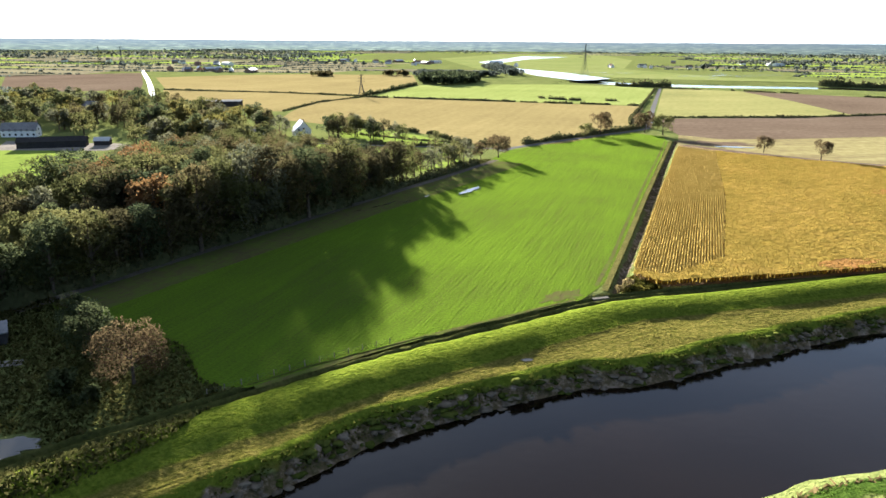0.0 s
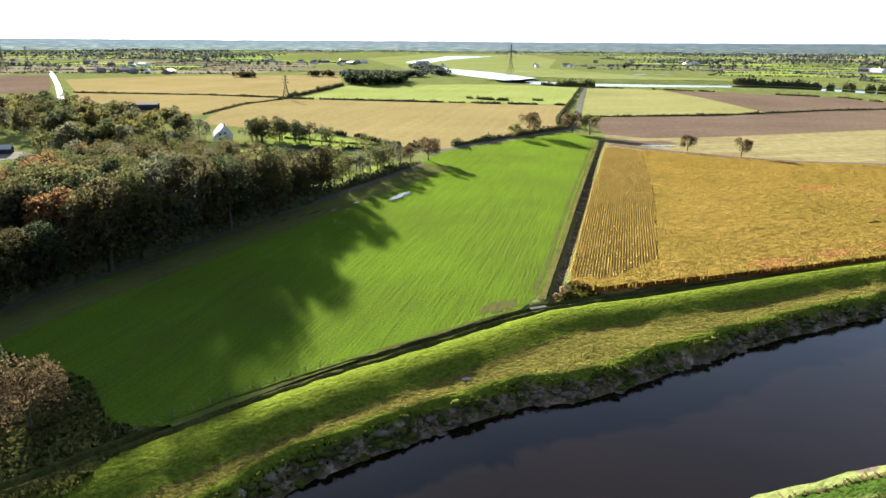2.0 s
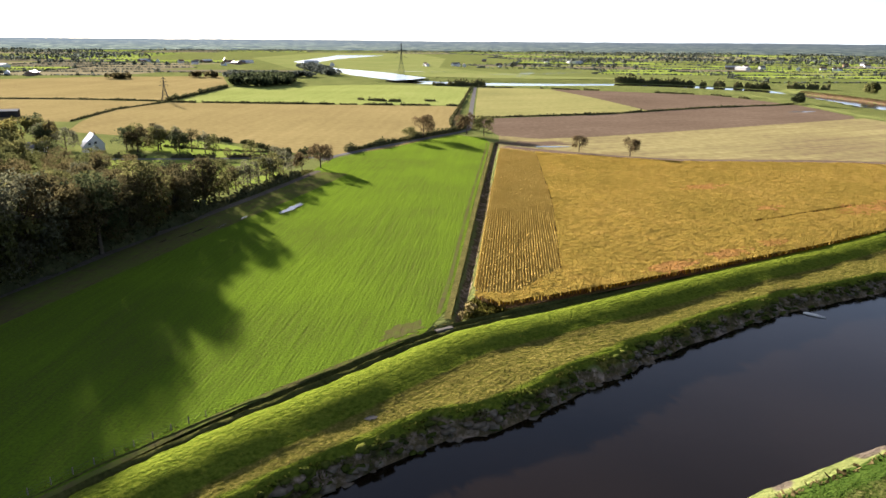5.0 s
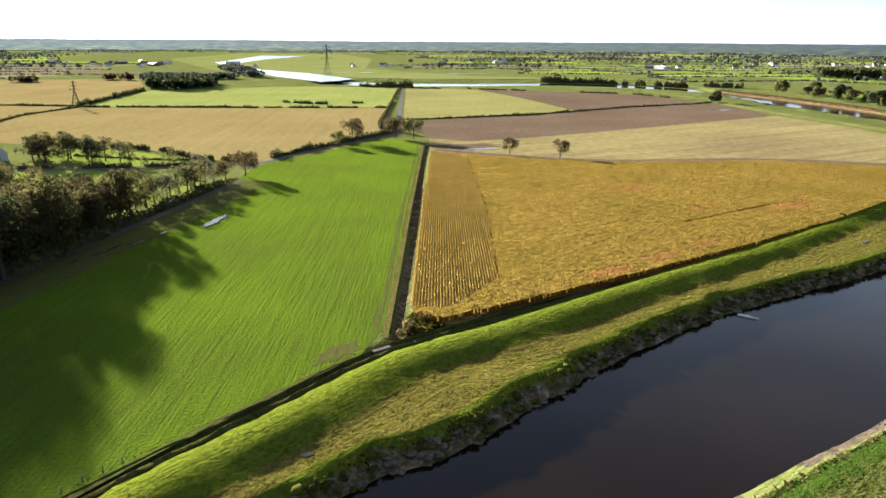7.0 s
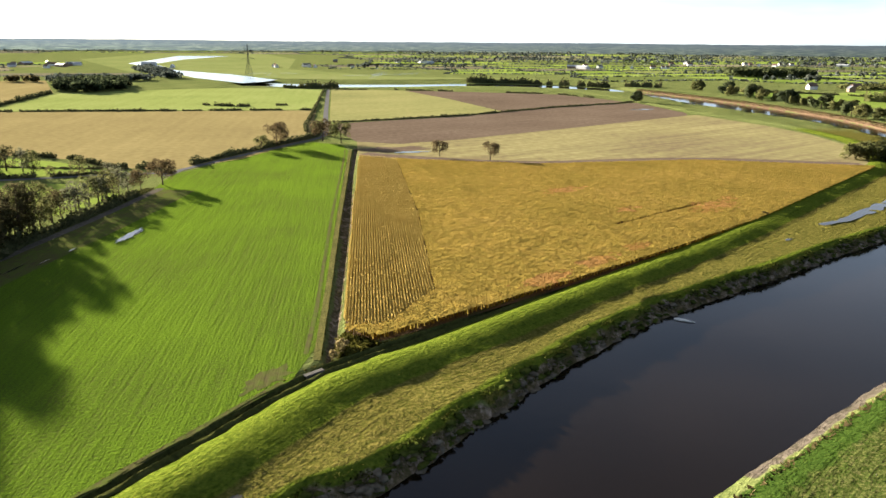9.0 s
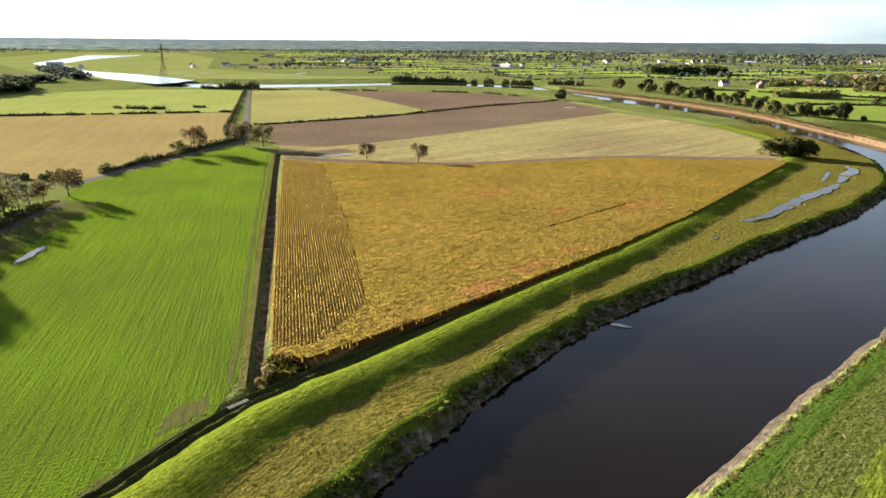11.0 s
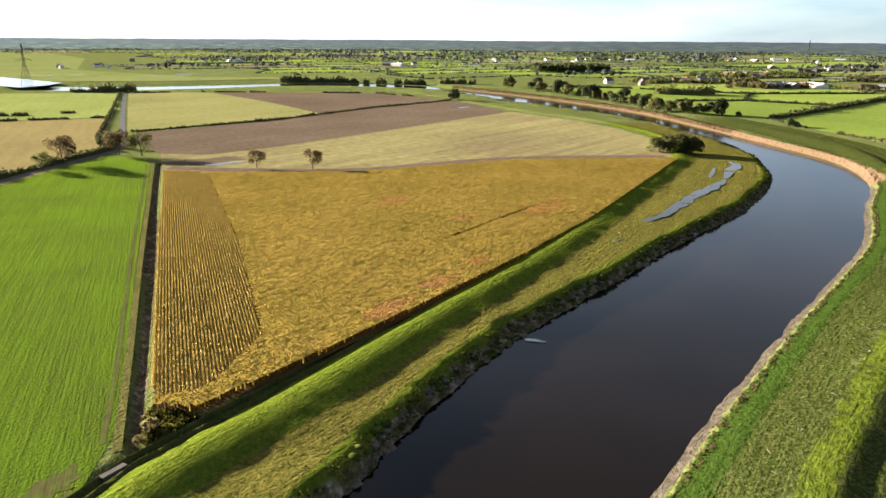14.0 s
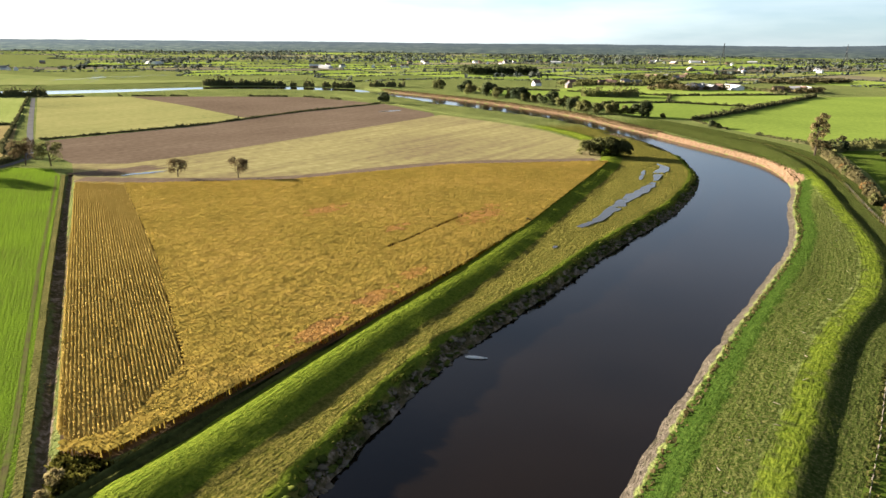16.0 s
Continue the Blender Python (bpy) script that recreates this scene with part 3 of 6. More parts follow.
    sand = (((bank < z + 0.05) & ~left).astype(float) * (1 - ramp01(out, 1.7, 3.0)) + (river & ~left)) * (1 - ramp01(y, 115, 150)) * np.clip(ramp01(x, 66, 78) + 0.8 * (n1 > 0.74), 0, 1)
    earth = ((out < 7) & ~left & (bank < z + 0.05)).astype(float) * ramp01(y, 115, 150)
    marsh = strip * ramp01(a, 1.5, 6.0) * (1 - mud) * left
    mown = np.where(a < 9, 1.0, 0.0) * (~river) * (1 - ramp01(a, 4.0, 7.5) * strip)
    mown = np.maximum(mown, strip * left * (1 - ramp01(np.abs(out - 4.2), 0.8, 3.0)) * 0.75)
    rank = (~left) * (~river) * (out > 3) * (a < 22) * np.where(strip & (y < 150), 0.35 + 0.65 * ramp01(a, 2, 12), 0.9)
    lush = strip * (~left) * ramp01(out, 2.6, 3.6) * (1 - ramp01(out, 5, 13)) * (y < 130) 
    farther = 1 - ramp01(y, 300, 450)
    marsh, mown, rank, earth = marsh * farther, mown * farther, rank * (0.3 + 0.7 * farther), earth * (1 - ramp01(y, 780, 900))
    wet = np.maximum(1 - ramp01(ds, 0.9, 1.7), (1 - ramp01(dd, 0.25, 0.6)) * (~strip))
    mud, mown = np.maximum(mud, wet), mown * (1 - wet)
    return z, {"across": e, "along": np.where(left, sl, sr), "marsh": marsh, "mown": mown, "rank": rank, "lush": lush, "mud": mud, "earth": earth, "sand": sand}


def height_at(x, y):
    return relief(np.asarray(x, float), np.asarray(y, float))[0]


def spaced(*runs):
    out = [runs[0][0]]
    for a, b, step in runs:
        out += list(np.linspace(a, b, max(1, int(round((b - a) / step))) + 1)[1:])
    return np.array(out)


def build_ground():
    gx = spaced((-4900, -400, 450), (-400, -130, 15), (-130, 470, 2.0), (470, 620, 10), (620, 4900, 430))
    gy = spaced((-2600, -260, 390), (-260, -120, 10), (-120, 260, 1.9), (260, 1060, 4.0), (1060, 1300, 30), (1300, 4900, 400))
    xx, yy = np.meshgrid(gx, gy)
    zz, covers = relief(xx.ravel(), yy.ravel())
    far = (xx.ravel() < -190) | (xx.ravel() > 640) | (yy.ravel() > 1060) | (yy.ravel() < -190)
    zz = np.where(far, 0.0, zz)
    nx, ny = len(gx), len(gy)
    i = np.arange(nx * ny).reshape(ny, nx)
    f = np.stack([i[:-1, :-1], i[:-1, 1:], i[1:, 1:], i[1:, :-1]], -1).reshape(-1, 4)
    me = mesh_of("ground", np.stack([xx.ravel(), yy.ravel(), zz], 1), f, M["ground"], True)
    for key, val in covers.items():
        at = me.attributes.new(key, "FLOAT", "POINT")
        at.data.foreach_set("value", np.where(far, 0, val).astype(np.float32))
    return tagged(new("ground", me), "rough grass riverside ground with mud banks and levees", "ground", kind="structure")


ground = build_ground()


def sheet(name, pts, z, mat, label, category, kind="structure"):
    bm = bmesh.new()
    bm.faces.new([bm.verts.new((x, y, z)) for x, y in pts])
    bm.normal_update()
    if bm.faces[0:1] and list(bm.faces)[0].normal.z < 0:
        bmesh.ops.reverse_faces(bm, faces=bm.faces[:])
    bmesh.ops.triangulate(bm, faces=bm.faces[:])
    me = bpy.data.meshes.new(name)
    bm.to_mesh(me)
    bm.free()
    me.materials.append(mat)
    return tagged(new(name, me), label, category, kind=kind)


def ribbon(name, line, width, z, mat, label, category, kind="structure"):
    line = np.asarray(line, float)
    a, b = offset(line, width / 2), offset(line, -width / 2)
    n = len(line)
    v = np.concatenate([np.c_[a, np.full(n, z)], np.c_[b, np.full(n, z)]])
    f = np.array([(n + i, n + i + 1, i + 1, i) for i in range(n - 1)])
    return tagged(new(name, mesh_of(name, v, f, mat, True)), label, category, kind=kind)


def river():
    nl = np.concatenate([offset(BANK_L, 1.0), [(-300, 1104), (-420, 1365)]])
    nr = np.concatenate([offset(BANK_R, -1.0), [(-256, 1225), (-385, 1400)]])
    poly = np.concatenate([nl, nr[::-1]])
    return sheet("water", [tuple(p) for p in poly[::1]], WATER, M["river_water"], "dark brown slow tidal river water", "river")


river()


def ditch():
    """The field ditch at the foot of the levee: a narrow wet cut with steep sides."""
    line = smooth_line(DITCH[::2], 1.6)
    prof = ((-2.0, None), (-1.1, 0.08), (-0.65, -0.30), (-0.15, -0.80), (0.25, -0.80), (0.55, -0.25), (0.80, 0.12), (1.15, 0.09))
    n = len(line)
    wob = lattice(np.arange(n) * 0.3, np.zeros(n), 61) + 0.5 * lattice(np.arange(n) * 1.1, np.zeros(n), 63) - 0.75
    rows = []
    for d, z in prof:
        p = offset(line, d + 0.4) + 0.7 * wob[:, None] * np.array([0.6, -0.6])
        zz = height_at(p[:, 0], p[:, 1]) + 0.02 if z is None else np.full(n, z) + 0.22 * (lattice(np.arange(n) * 0.9, np.full(n, d * 3), 62) - 0.5)
        rows.append(np.c_[p, zz])
    f = np.array([(k * n + i, k * n + i + 1, (k + 1) * n + i + 1, (k + 1) * n + i) for k in range(len(prof) - 1) for i in range(n - 1)])
    me = mesh_of("ditch", np.concatenate(rows), f[:, ::-1], M["ditch_bank"], True)
    tagged(new("ditch", me), "narrow dark wet ditch between the field and the levee", "ditch", kind="structure")


ditch()

# ---------------------------------------------------------------- fields
GREEN = [(-50, -70), (-33.5, -44), (-18.5, -24.5), (-4.5, -6.5), (-1.2, 8), (-1.8, 59), (-2.8, 125), (-3.8, 255), (-4.4, 282), (-9, 305), (-28, 318),
         (-43, 291), (-67, 245), (-84, 208), (-83, 176), (-90, 128), (-101, 68), (-107, 22), (-114, -20), (-119, -54), (-95, -58), (-70, -64), (-58, -72)]
sheet("field_1", GREEN, 0.04, M["green_crop"], "bright green drilled winter crop field", "field")
ribbon("field_22", smooth_line([(-84, 172), (-91, 124), (-101, 70), (-109, 22), (-116, -20), (-121, -54)], 6) + [10.0, 0], 19, 0.06, M["worn_crop"], "thin worn crop along the wood", "field")
ribbon("field_23", smooth_line([(-48, -71), (-33, -46), (-19, -27), (-5, -8.5)], 5) + [-0.9, 1.6], 1.4, 0.06, M["worn_crop"], "thin worn crop margin above the ditch", "field")
ribbon("field_24", [(-2.9, 5), (-2.7, 30), (-3.3, 59), (-4.5, 125), (-5.5, 255), (-6.2, 284)], 1.0, 0.07, M["worn_crop"], "thin worn crop margin beside the ditch", "field")
ribbon("verge", offset(smooth_line([tuple(p) for p in SIDE_DITCH], 4), 2.7), 1.5, 0.10, M["dry_verge"], "dry yellow-brown grass verge beside the ditch", "verge")
MAIZE_SOIL = [(4.6, 15), (12, 10), (32, 22), (59.5, 40), (102.5, 69), (154, 107.5), (272, 208), (184, 233), (95, 224), (30, 241), (2.5, 258)]
sheet("field_2", MAIZE_SOIL, 0.05, M["soil"], "bare brown soil under the maize", "field")
STRAW = [(2, 262), (30, 245), (95, 228), (184, 237), (274, 214), (290, 236), (310, 275), (321, 345), (318, 400), (300, 484), (290, 478), (137, 373), (62, 324), (26, 307), (0, 318)]
sheet("field_3", STRAW, 0.04, M["barley_straw"], "pale straw stubble field with cut rows", "field")
sheet("field_4", [(0, 318), (26, 307), (62, 324), (137, 373), (290, 478), (298, 500), (292, 612), (263, 597), (185.7, 553), (84, 473), (-18, 421), (-14, 370)],
      0.05, M["ploughed"], "ploughed grey-brown earth field", "field")
ribbon("field_5", smooth_line([(4, 268), (40, 250), (95, 233), (184, 241), (272, 220)], 8), 13, 0.08, M["ploughed"], "bare brown headland strip", "field")
sheet("field_6", [(-24, 431), (84, 480), (130, 514), (95, 659), (49, 800), (-46, 830)], 0.05, M["olive_grass"], "yellowish green grass field", "field")
sheet("field_7", [(130, 514), (185.7, 560), (263, 603), (284, 625), (272, 660), (238, 731), (152, 768), (49, 800), (95, 659)], 0.05, M["ploughed"],
      "bare brown stubble field", "field")
sheet("field_8", [(-88, 221), (-60, 253), (-32, 330), (-36, 420), (-42, 528), (-160, 521), (-326, 514), (-336, 440), (-330, 400), (-310, 345), (-284, 290), (-244, 279),
                  (-176, 267), (-147, 254), (-123, 231)], 0.05, M["stubble"], "golden brown cereal stubble field", "field")
sheet("field_9", [(-330, 517), (-380, 520), (-439, 527), (-590, 506), (-557, 470), (-430, 337), (-317, 343), (-332, 400)], 0.07, M["stubble"], "golden brown cereal stubble field", "field")
sheet("field_10", [(-334, 533), (-439, 531), (-590, 511), (-803, 725), (-756, 836), (-671, 931), (-486, 1007), (-365, 747)], 0.05, M["stubble"], "golden brown cereal stubble field", "field")
sheet("field_11", [(-322, 521), (-160, 529), (-42, 536), (-52, 810), (-110, 835), (-180, 845), (-280, 795), (-358, 735)], 0.05, M["light_grass"], "light green grass field", "field")
sheet("field_12", [(-675, 433), (-614, 495), (-700, 590), (-937, 835), (-1044, 657), (-755, 425)], 0.05, M["ploughed"], "ploughed brown field", "field")
sheet("field_13", [(-104, 128), (-92, 160), (-100, 188), (-147, 190), (-200, 214), (-190, 170), (-140, 130)], 0.04, M["pasture"], "bright green paddock", "field")
sheet("field_14", [(-108, 214), (-125, 226), (-150, 246), (-178, 260), (-215, 262), (-195, 222), (-147, 206)], 0.04, M["pasture"], "bright green paddock", "field")
sheet("field_15", [(-250, 40), (-318, 60), (-340, 100), (-310, 112), (-275, 100), (-245, 70)], 0.04, M["pasture"], "bright green paddock", "field")
sheet("yard", [(-362, 128), (-335, 100), (-282, 122), (-276, 138), (-296, 146), (-330, 132)], 0.07, M["gravel"], "pale gravel farmyard in front of the barn", "yard")
# pasture beyond the river
R_FIELDS = [[(60, -85), (103, -52), (140, -33), (180, -14), (230, 15), (300, 60), (380, 130), (440, 190), (520, 150), (520, -120), (100, -200)],
            [(445, 215), (470, 318), (490, 356), (582, 395), (864, 518), (1100, 470), (1050, 250), (640, 170), (510, 190)],
            [(480, 372), (465, 420), (470, 470), (530, 530), (606, 515), (650, 440), (582, 404)],
            [(655, 445), (610, 518), (690, 600), (860, 560), (864, 528)],
            [(530, 545), (484, 600), (470, 700), (500, 790), (590, 740), (684, 604), (606, 522)],
            [(690, 606), (595, 745), (745, 840), (930, 700), (860, 566)]]
for k, pts in enumerate(R_FIELDS):
    sheet("field_%d" % (16 + k), pts, 0.05, M["meadow"] if k == 0 else M["pasture"], "bright green grazing pasture", "field")
# lanes
LANE = smooth_line([(-79, 172), (-82, 190), (-86, 205), (-84, 219), (-68, 253), (-44, 301), (-26, 336), (-23, 367), (-32, 508), (-49, 812)], 8)
WOOD_TRACK = smooth_line([(-80, 176), (-87, 128), (-97, 72), (-105, 22), (-112, -20), (-118, -60)], 8)
ribbon("road_1", LANE[3:], 4.0, 0.10, M["asphalt"], "grey narrow farm lane", "road")
ribbon("road_2", WOOD_TRACK, 3.4, 0.09, M["track_earth"], "worn bare earth track along the wood", "track")
ribbon("road_3", smooth_line([(-86, 212), (-108, 211), (-147, 200), (-200, 190)], 8), 4.0, 0.11, M["asphalt"], "grey narrow farm lane", "road")
ribbon("road_4", smooth_line([(-530, 425), (-735, 637), (-1030, 935)], 20), 6, 0.12, M["wet_road"], "wet glinting farm lane", "road")

# ---------------------------------------------------------------- maize
def scatter_rows(rng, poly, direction, row, along, jitter):
    """Plan places in rows across a polygon."""
    q = np.asarray(poly, float)
    u = np.array([math.cos(direction), math.sin(direction)])
    v = np.array([-u[1], u[0]])
    s, t = q @ u, q @ v
    a, b = np.meshgrid(np.arange(s.min(), s.max(), along), np.arange(t.min(), t.max(), row))
    a = a + rng.uniform(-0.5, 0.5, a.shape) * along
    b = b + rng.normal(0, jitter, b.shape)
    p = a.ravel()[:, None] * u + b.ravel()[:, None] * v
    return p[inside(p[:, 0], p[:, 1], poly)]


def crop_top(p, direction, tall, depth):
    pu, pv = p[:, 0] * math.cos(direction) + p[:, 1] * math.sin(direction), p[:, 1] * math.cos(direction) - p[:, 0] * math.sin(direction)
    return tall * (0.92 + 0.08 * lattice(p[:, 0] / 7, p[:, 1] / 7, 8)) + (0.0 if depth else 0.20) * (lattice(pu / 26, pv / 1.5, 7) - 0.5) + (0.0 if depth else 0.12) * (lattice(pu / 60, pv / 5.0, 17) - 0.5)


def canopy(rng, poly, direction, row, cell, tall, depth, keep):
    """The closed top of the standing crop, rising along each row and falling between them."""
    q = np.asarray(poly, float)
    u = np.array([math.cos(direction), math.sin(direction)])
    v = np.array([-u[1], u[0]])
    sa, ta = np.arange((q @ u).min(), (q @ u).max(), cell), np.arange((q @ v).min(), (q @ v).max(), row / 3 if depth else row / 2)
    a, b = np.meshgrid(sa, ta)
    p = a.ravel()[:, None] * u + b.ravel()[:, None] * v
    phase = (b.ravel() - (q @ v).min()) / row
    z = crop_top(p, direction, tall, depth) * (0.76 if depth else 0.965) + (0.30 if depth else 0.06) * (lattice(p[:, 0] / 0.8, p[:, 1] / 0.8, 9) - 0.5)
    z = z + (depth if depth else 0.16) * (np.cos(2 * np.pi * phase) - 1) * 0.5
    nx, ny = len(sa), len(ta)
    i = np.arange(nx * ny).reshape(ny, nx)
    f = np.stack([i[:-1, :-1], i[:-1, 1:], i[1:, 1:], i[1:, :-1]], -1).reshape(-1, 4)
    c = p[f].mean(1)
    ok = inside(c[:, 0], c[:, 1], poly)
    if keep is not None:
        ok &= keep(c)
    f = f[ok]
    used, back = np.unique(f, return_inverse=True)
    return np.c_[p, z][used], back.reshape(-1, 4)


def maize(name, poly, direction, row, along, jitter, width, tall, mat, label, seed, keep=None, depth=0.0):
    rng = np.random.default_rng(seed)
    p = scatter_rows(rng, poly, direction, row, along, jitter)
    if keep is not None:
        p = p[keep(p)]
    n = len(p)
    h = crop_top(p, direction, tall, depth) + rng.normal(0, 0.05 if depth else 0.025, n)
    c = np.c_[p, np.full(n, 0.0)]
    foot = c + np.c_[np.zeros((n, 2)), h * 0.25]
    pieces = [cards(rng, foot, width * rng.uniform(0.7, 1.2, n), h * 0.75, 1.0, 0.06)]
    for low in ((0.68, 0.76, 0.86) if depth else (0.960, 0.968, 0.975)):
        top = c + np.c_[rng.normal(0, width * 0.26, (n, 2)), h * rng.uniform(low, 1.0, n)]
        pieces.append(cards(rng, top, width * rng.uniform(0.45, 0.85, n), width * rng.uniform(0.5, 0.9, n) * (1.0 if depth else 0.5)))
    v, f = stack(pieces)
    nrm = upward(rng, len(f), 0.10)
    cv, cf = canopy(rng, poly, direction, row, 0.9 if depth else 1.2, tall, depth, keep)
    up = np.c_[rng.normal(0, 0.12, (len(cv), 2)), np.ones(len(cv))]
    v, f = stack([(v, f), (cv, cf)])
    return tagged(new(name, mesh_of(name, v, f, mat, normals=np.concatenate([nrm, up / np.linalg.norm(up, axis=1)[:, None]]))), label, "maize crop", kind="stuff")


STRIP = [(4.0, 22), (6, 17), (12, 16.5), (15, 19), (20, 28.5), (26, 38), (27, 120), (22.5, 245), (2.6, 256), (3.2, 100)]
BLOCK = [(4.5, 17), (5, 13.5), (12, 10), (32, 22.6), (59.5, 40.6), (102.5, 69.8), (154, 108.4), (270, 207.5), (184, 231.5), (95, 222.5), (30, 240),
         (22.8, 244), (27.3, 120), (26.4, 38), (20.3, 28), (15.2, 18.6), (12, 16), (6, 16.5)]
ROWDIR = math.atan2(0.57, 0.82)
GAP = np.array([(95, 99.5), (102, 104.0), (136, 127.0), (140, 129.5)])


DRY = ((56, 43, 11, 4), (75, 58.5, 9, 4), (91, 71, 7, 3), (141, 124, 14, 8), (92, 157, 12, 5), (107, 121.5, 7, 4), (152, 134, 9, 4))


def red_patch(p):
    ca, sa = math.cos(ROWDIR), math.sin(ROWDIR)
    ragged = 1.6 * lattice(p[:, 0] / 3, p[:, 1] / 3, 22) + 1.2 * lattice(p[:, 0] / 0.9, p[:, 1] / 0.9, 23)
    hit = np.zeros(len(p), bool)
    for x, y, a, b in DRY:
        u, v = (p[:, 0] - x) * ca + (p[:, 1] - y) * sa, (p[:, 1] - y) * ca - (p[:, 0] - x) * sa
        hit |= (u / a) ** 2 + (v / b) ** 2 + ragged < 2.1
    return hit


def open_line(p):
    return np.abs(to_line(p[:, 0], p[:, 1], GAP)) > 0.55


maize("maize_rows", STRIP, math.pi / 2 + 0.012, 0.74, 0.42, 0.03, 0.30, 1.75, M["maize_strip"], "ripe straw-coloured maize in clear straight rows", 11, None, 0.50)
maize("maize", BLOCK, ROWDIR, 0.75, 0.90, 0.08, 0.36, 1.8, M["maize_leaf"], "ripe golden olive maize standing in the field", 12,
      lambda p: open_line(p) & ~red_patch(p))
maize("maize_dry", BLOCK, ROWDIR, 0.75, 0.85, 0.08, 0.40, 1.75, M["maize_red"], "reddish dried-out maize patches", 13,
      lambda p: open_line(p) & red_patch(p))


# ---------------------------------------------------------------- low growth
def tufts(name, p, width, tall, mat, label, seed, category="grass", z=None, double=False):
    rng = np.random.default_rng(seed)
    zz = height_at(p[:, 0], p[:, 1]) if z is None else np.full(len(p), z)
    n = len(p)
    c = np.c_[p, zz - 0.03]
    w, h = width * rng.uniform(0.6, 1.4, n), tall * rng.uniform(0.5, 1.4, n)
    v, f = stack([cards(rng, c, w, h, 1.0, 0.7)] + ([cards(rng, c, w, h * 0.9, 1.0, 0.7)] if double else []))
    return tagged(new(name, mesh_of(name, v, f, mat, normals=upward(rng, len(f), 0.09))), label, category, kind="stuff")


def along(line, d0, d1, n, rng, s0=0.0, s1=1.0):
    """n plan places at offsets d0..d1 from a stretch of a line."""
    seg = np.linalg.norm(np.diff(line, axis=0), axis=1)
    cum = np.r_[0, np.cumsum(seg)]
    s = rng.uniform(s0, s1, n) * cum[-1]
    i = np.clip(np.searchsorted(cum, s) - 1, 0, len(seg) - 1)
    t = (s - cum[i]) / seg[i]
    p = line[i] * (1 - t[:, None]) + line[i + 1] * t[:, None]
    dr = (line[i + 1] - line[i]) / seg[i][:, None]
    return p + rng.uniform(d0, d1, n)[:, None] * np.stack([-dr[:, 1], dr[:, 0]], 1)


def low_growth():
    rng = np.random.default_rng(31)
    p = scatter_rows(rng, GREEN, math.pi / 2 + 0.02, 0.95, 0.55, 0.26)
    p = p[(lattice(p[:, 0] / 8, p[:, 1] / 14, 41) + 0.4 * lattice(p[:, 0] / 2, p[:, 1] / 5, 42)) > 0.36]
    for px, py, ra, rb in ((-68.2, 99.5, 12.5, 3.0), (-89, 62, 8, 1.2), (-82, 77, 9, 1.0)):
        p = p[((p[:, 1] - py) / ra) ** 2 + ((p[:, 0] - px - 0.12 * (p[:, 1] - py)) / rb) ** 2 > 1]
    dw = np.abs(to_line(p[:, 0], p[:, 1], WOOD_TRACK))
    p = p[rng.uniform(size=len(p)) < 0.12 + 0.88 * ramp01(dw, 8, 24)]
    tufts("crop_rows", p, 0.28, 0.055, M["crop_leaf"], "leafy green crop in drilled rows", 32, "crop", 0.04)
    # tussocks between levee and river, both banks
    p = np.concatenate([along(BANK_L, 3.5, 48, 42000, rng, 0.03, 0.55), along(BANK_R, -40, -4.5, 20, rng, 0.05, 0.50)])
    e1, e2 = to_line(p[:, 0], p[:, 1], LEVEE_L), -to_line(p[:, 0], p[:, 1], LEVEE_R)
    d1, d2 = to_line(p[:, 0], p[:, 1], BANK_L), -to_line(p[:, 0], p[:, 1], BANK_R)
    keep = (((d1 > 3.0) & (e1 < -3.5)) | ((d2 > 5.5) & (e2 < -4))) & (lattice(p[:, 0] / 2.2, p[:, 1] / 2.2, 43) + 0.4 * lattice(p[:, 0] / 11, p[:, 1] / 11, 44) > 0.50)
    tufts("tussock_grass", p[keep], 0.34, 0.09, M["tussock"], "olive and straw tussock grass on the floodplain", 33)
    tufts("lush_grass", along(BANK_R, -9.5, -3.8, 8000, rng, 0.05, 0.36), 0.26, 0.10, M["lush_tuft"], "deep green grass above the gravel shore", 49)
    p = along(BANK_R, -16.5, -13.0, 2600, rng, 0.05, 0.42)
    p = p[lattice(p[:, 0] / 4, p[:, 1] / 4, 49) > 0.45]
    tufts("tide_wrack", p, 0.4, 0.07, M["wrack"], "grey and brown twigs along the old tide line", 50, "wrack")
    tufts("fence_grass", along(LEVEE_R, -10.6, -8.6, 5200, rng, 0.06, 0.5), 0.45, 0.4, M["straw_tuft"], "pale uncut grass along the fence line", 51)
    p = along(BANK_R, -4.6, -3.0, 2200, rng, 0.05, 0.40)
    tufts("bank_reed", np.concatenate([p, along(BANK_R, -8, -1.0, 16000, rng, 0.37, 0.66)]), 0.5, 0.45, M["reed"], "dry orange-brown reeds on the river bank", 35, "reeds")
    p = np.concatenate([along(SIDE_DITCH, 1.6, 3.6, 5200, rng), along(DITCH, 1.3, 2.6, 6500, rng), along(SIDE_DITCH, -1.6, -0.6, 1500, rng)])
    tufts("ditch_grass", p, 0.34, 0.12, M["bank_leaf"], "rank olive grass along the ditches", 36)
    p = along(DITCH, -0.2, 1.1, 900, rng)
    tufts("ditch_bramble", p, 0.5, 0.6, M["scrub"], "dark brambles and nettles in the ditch", 37, "brambles")


low_growth()


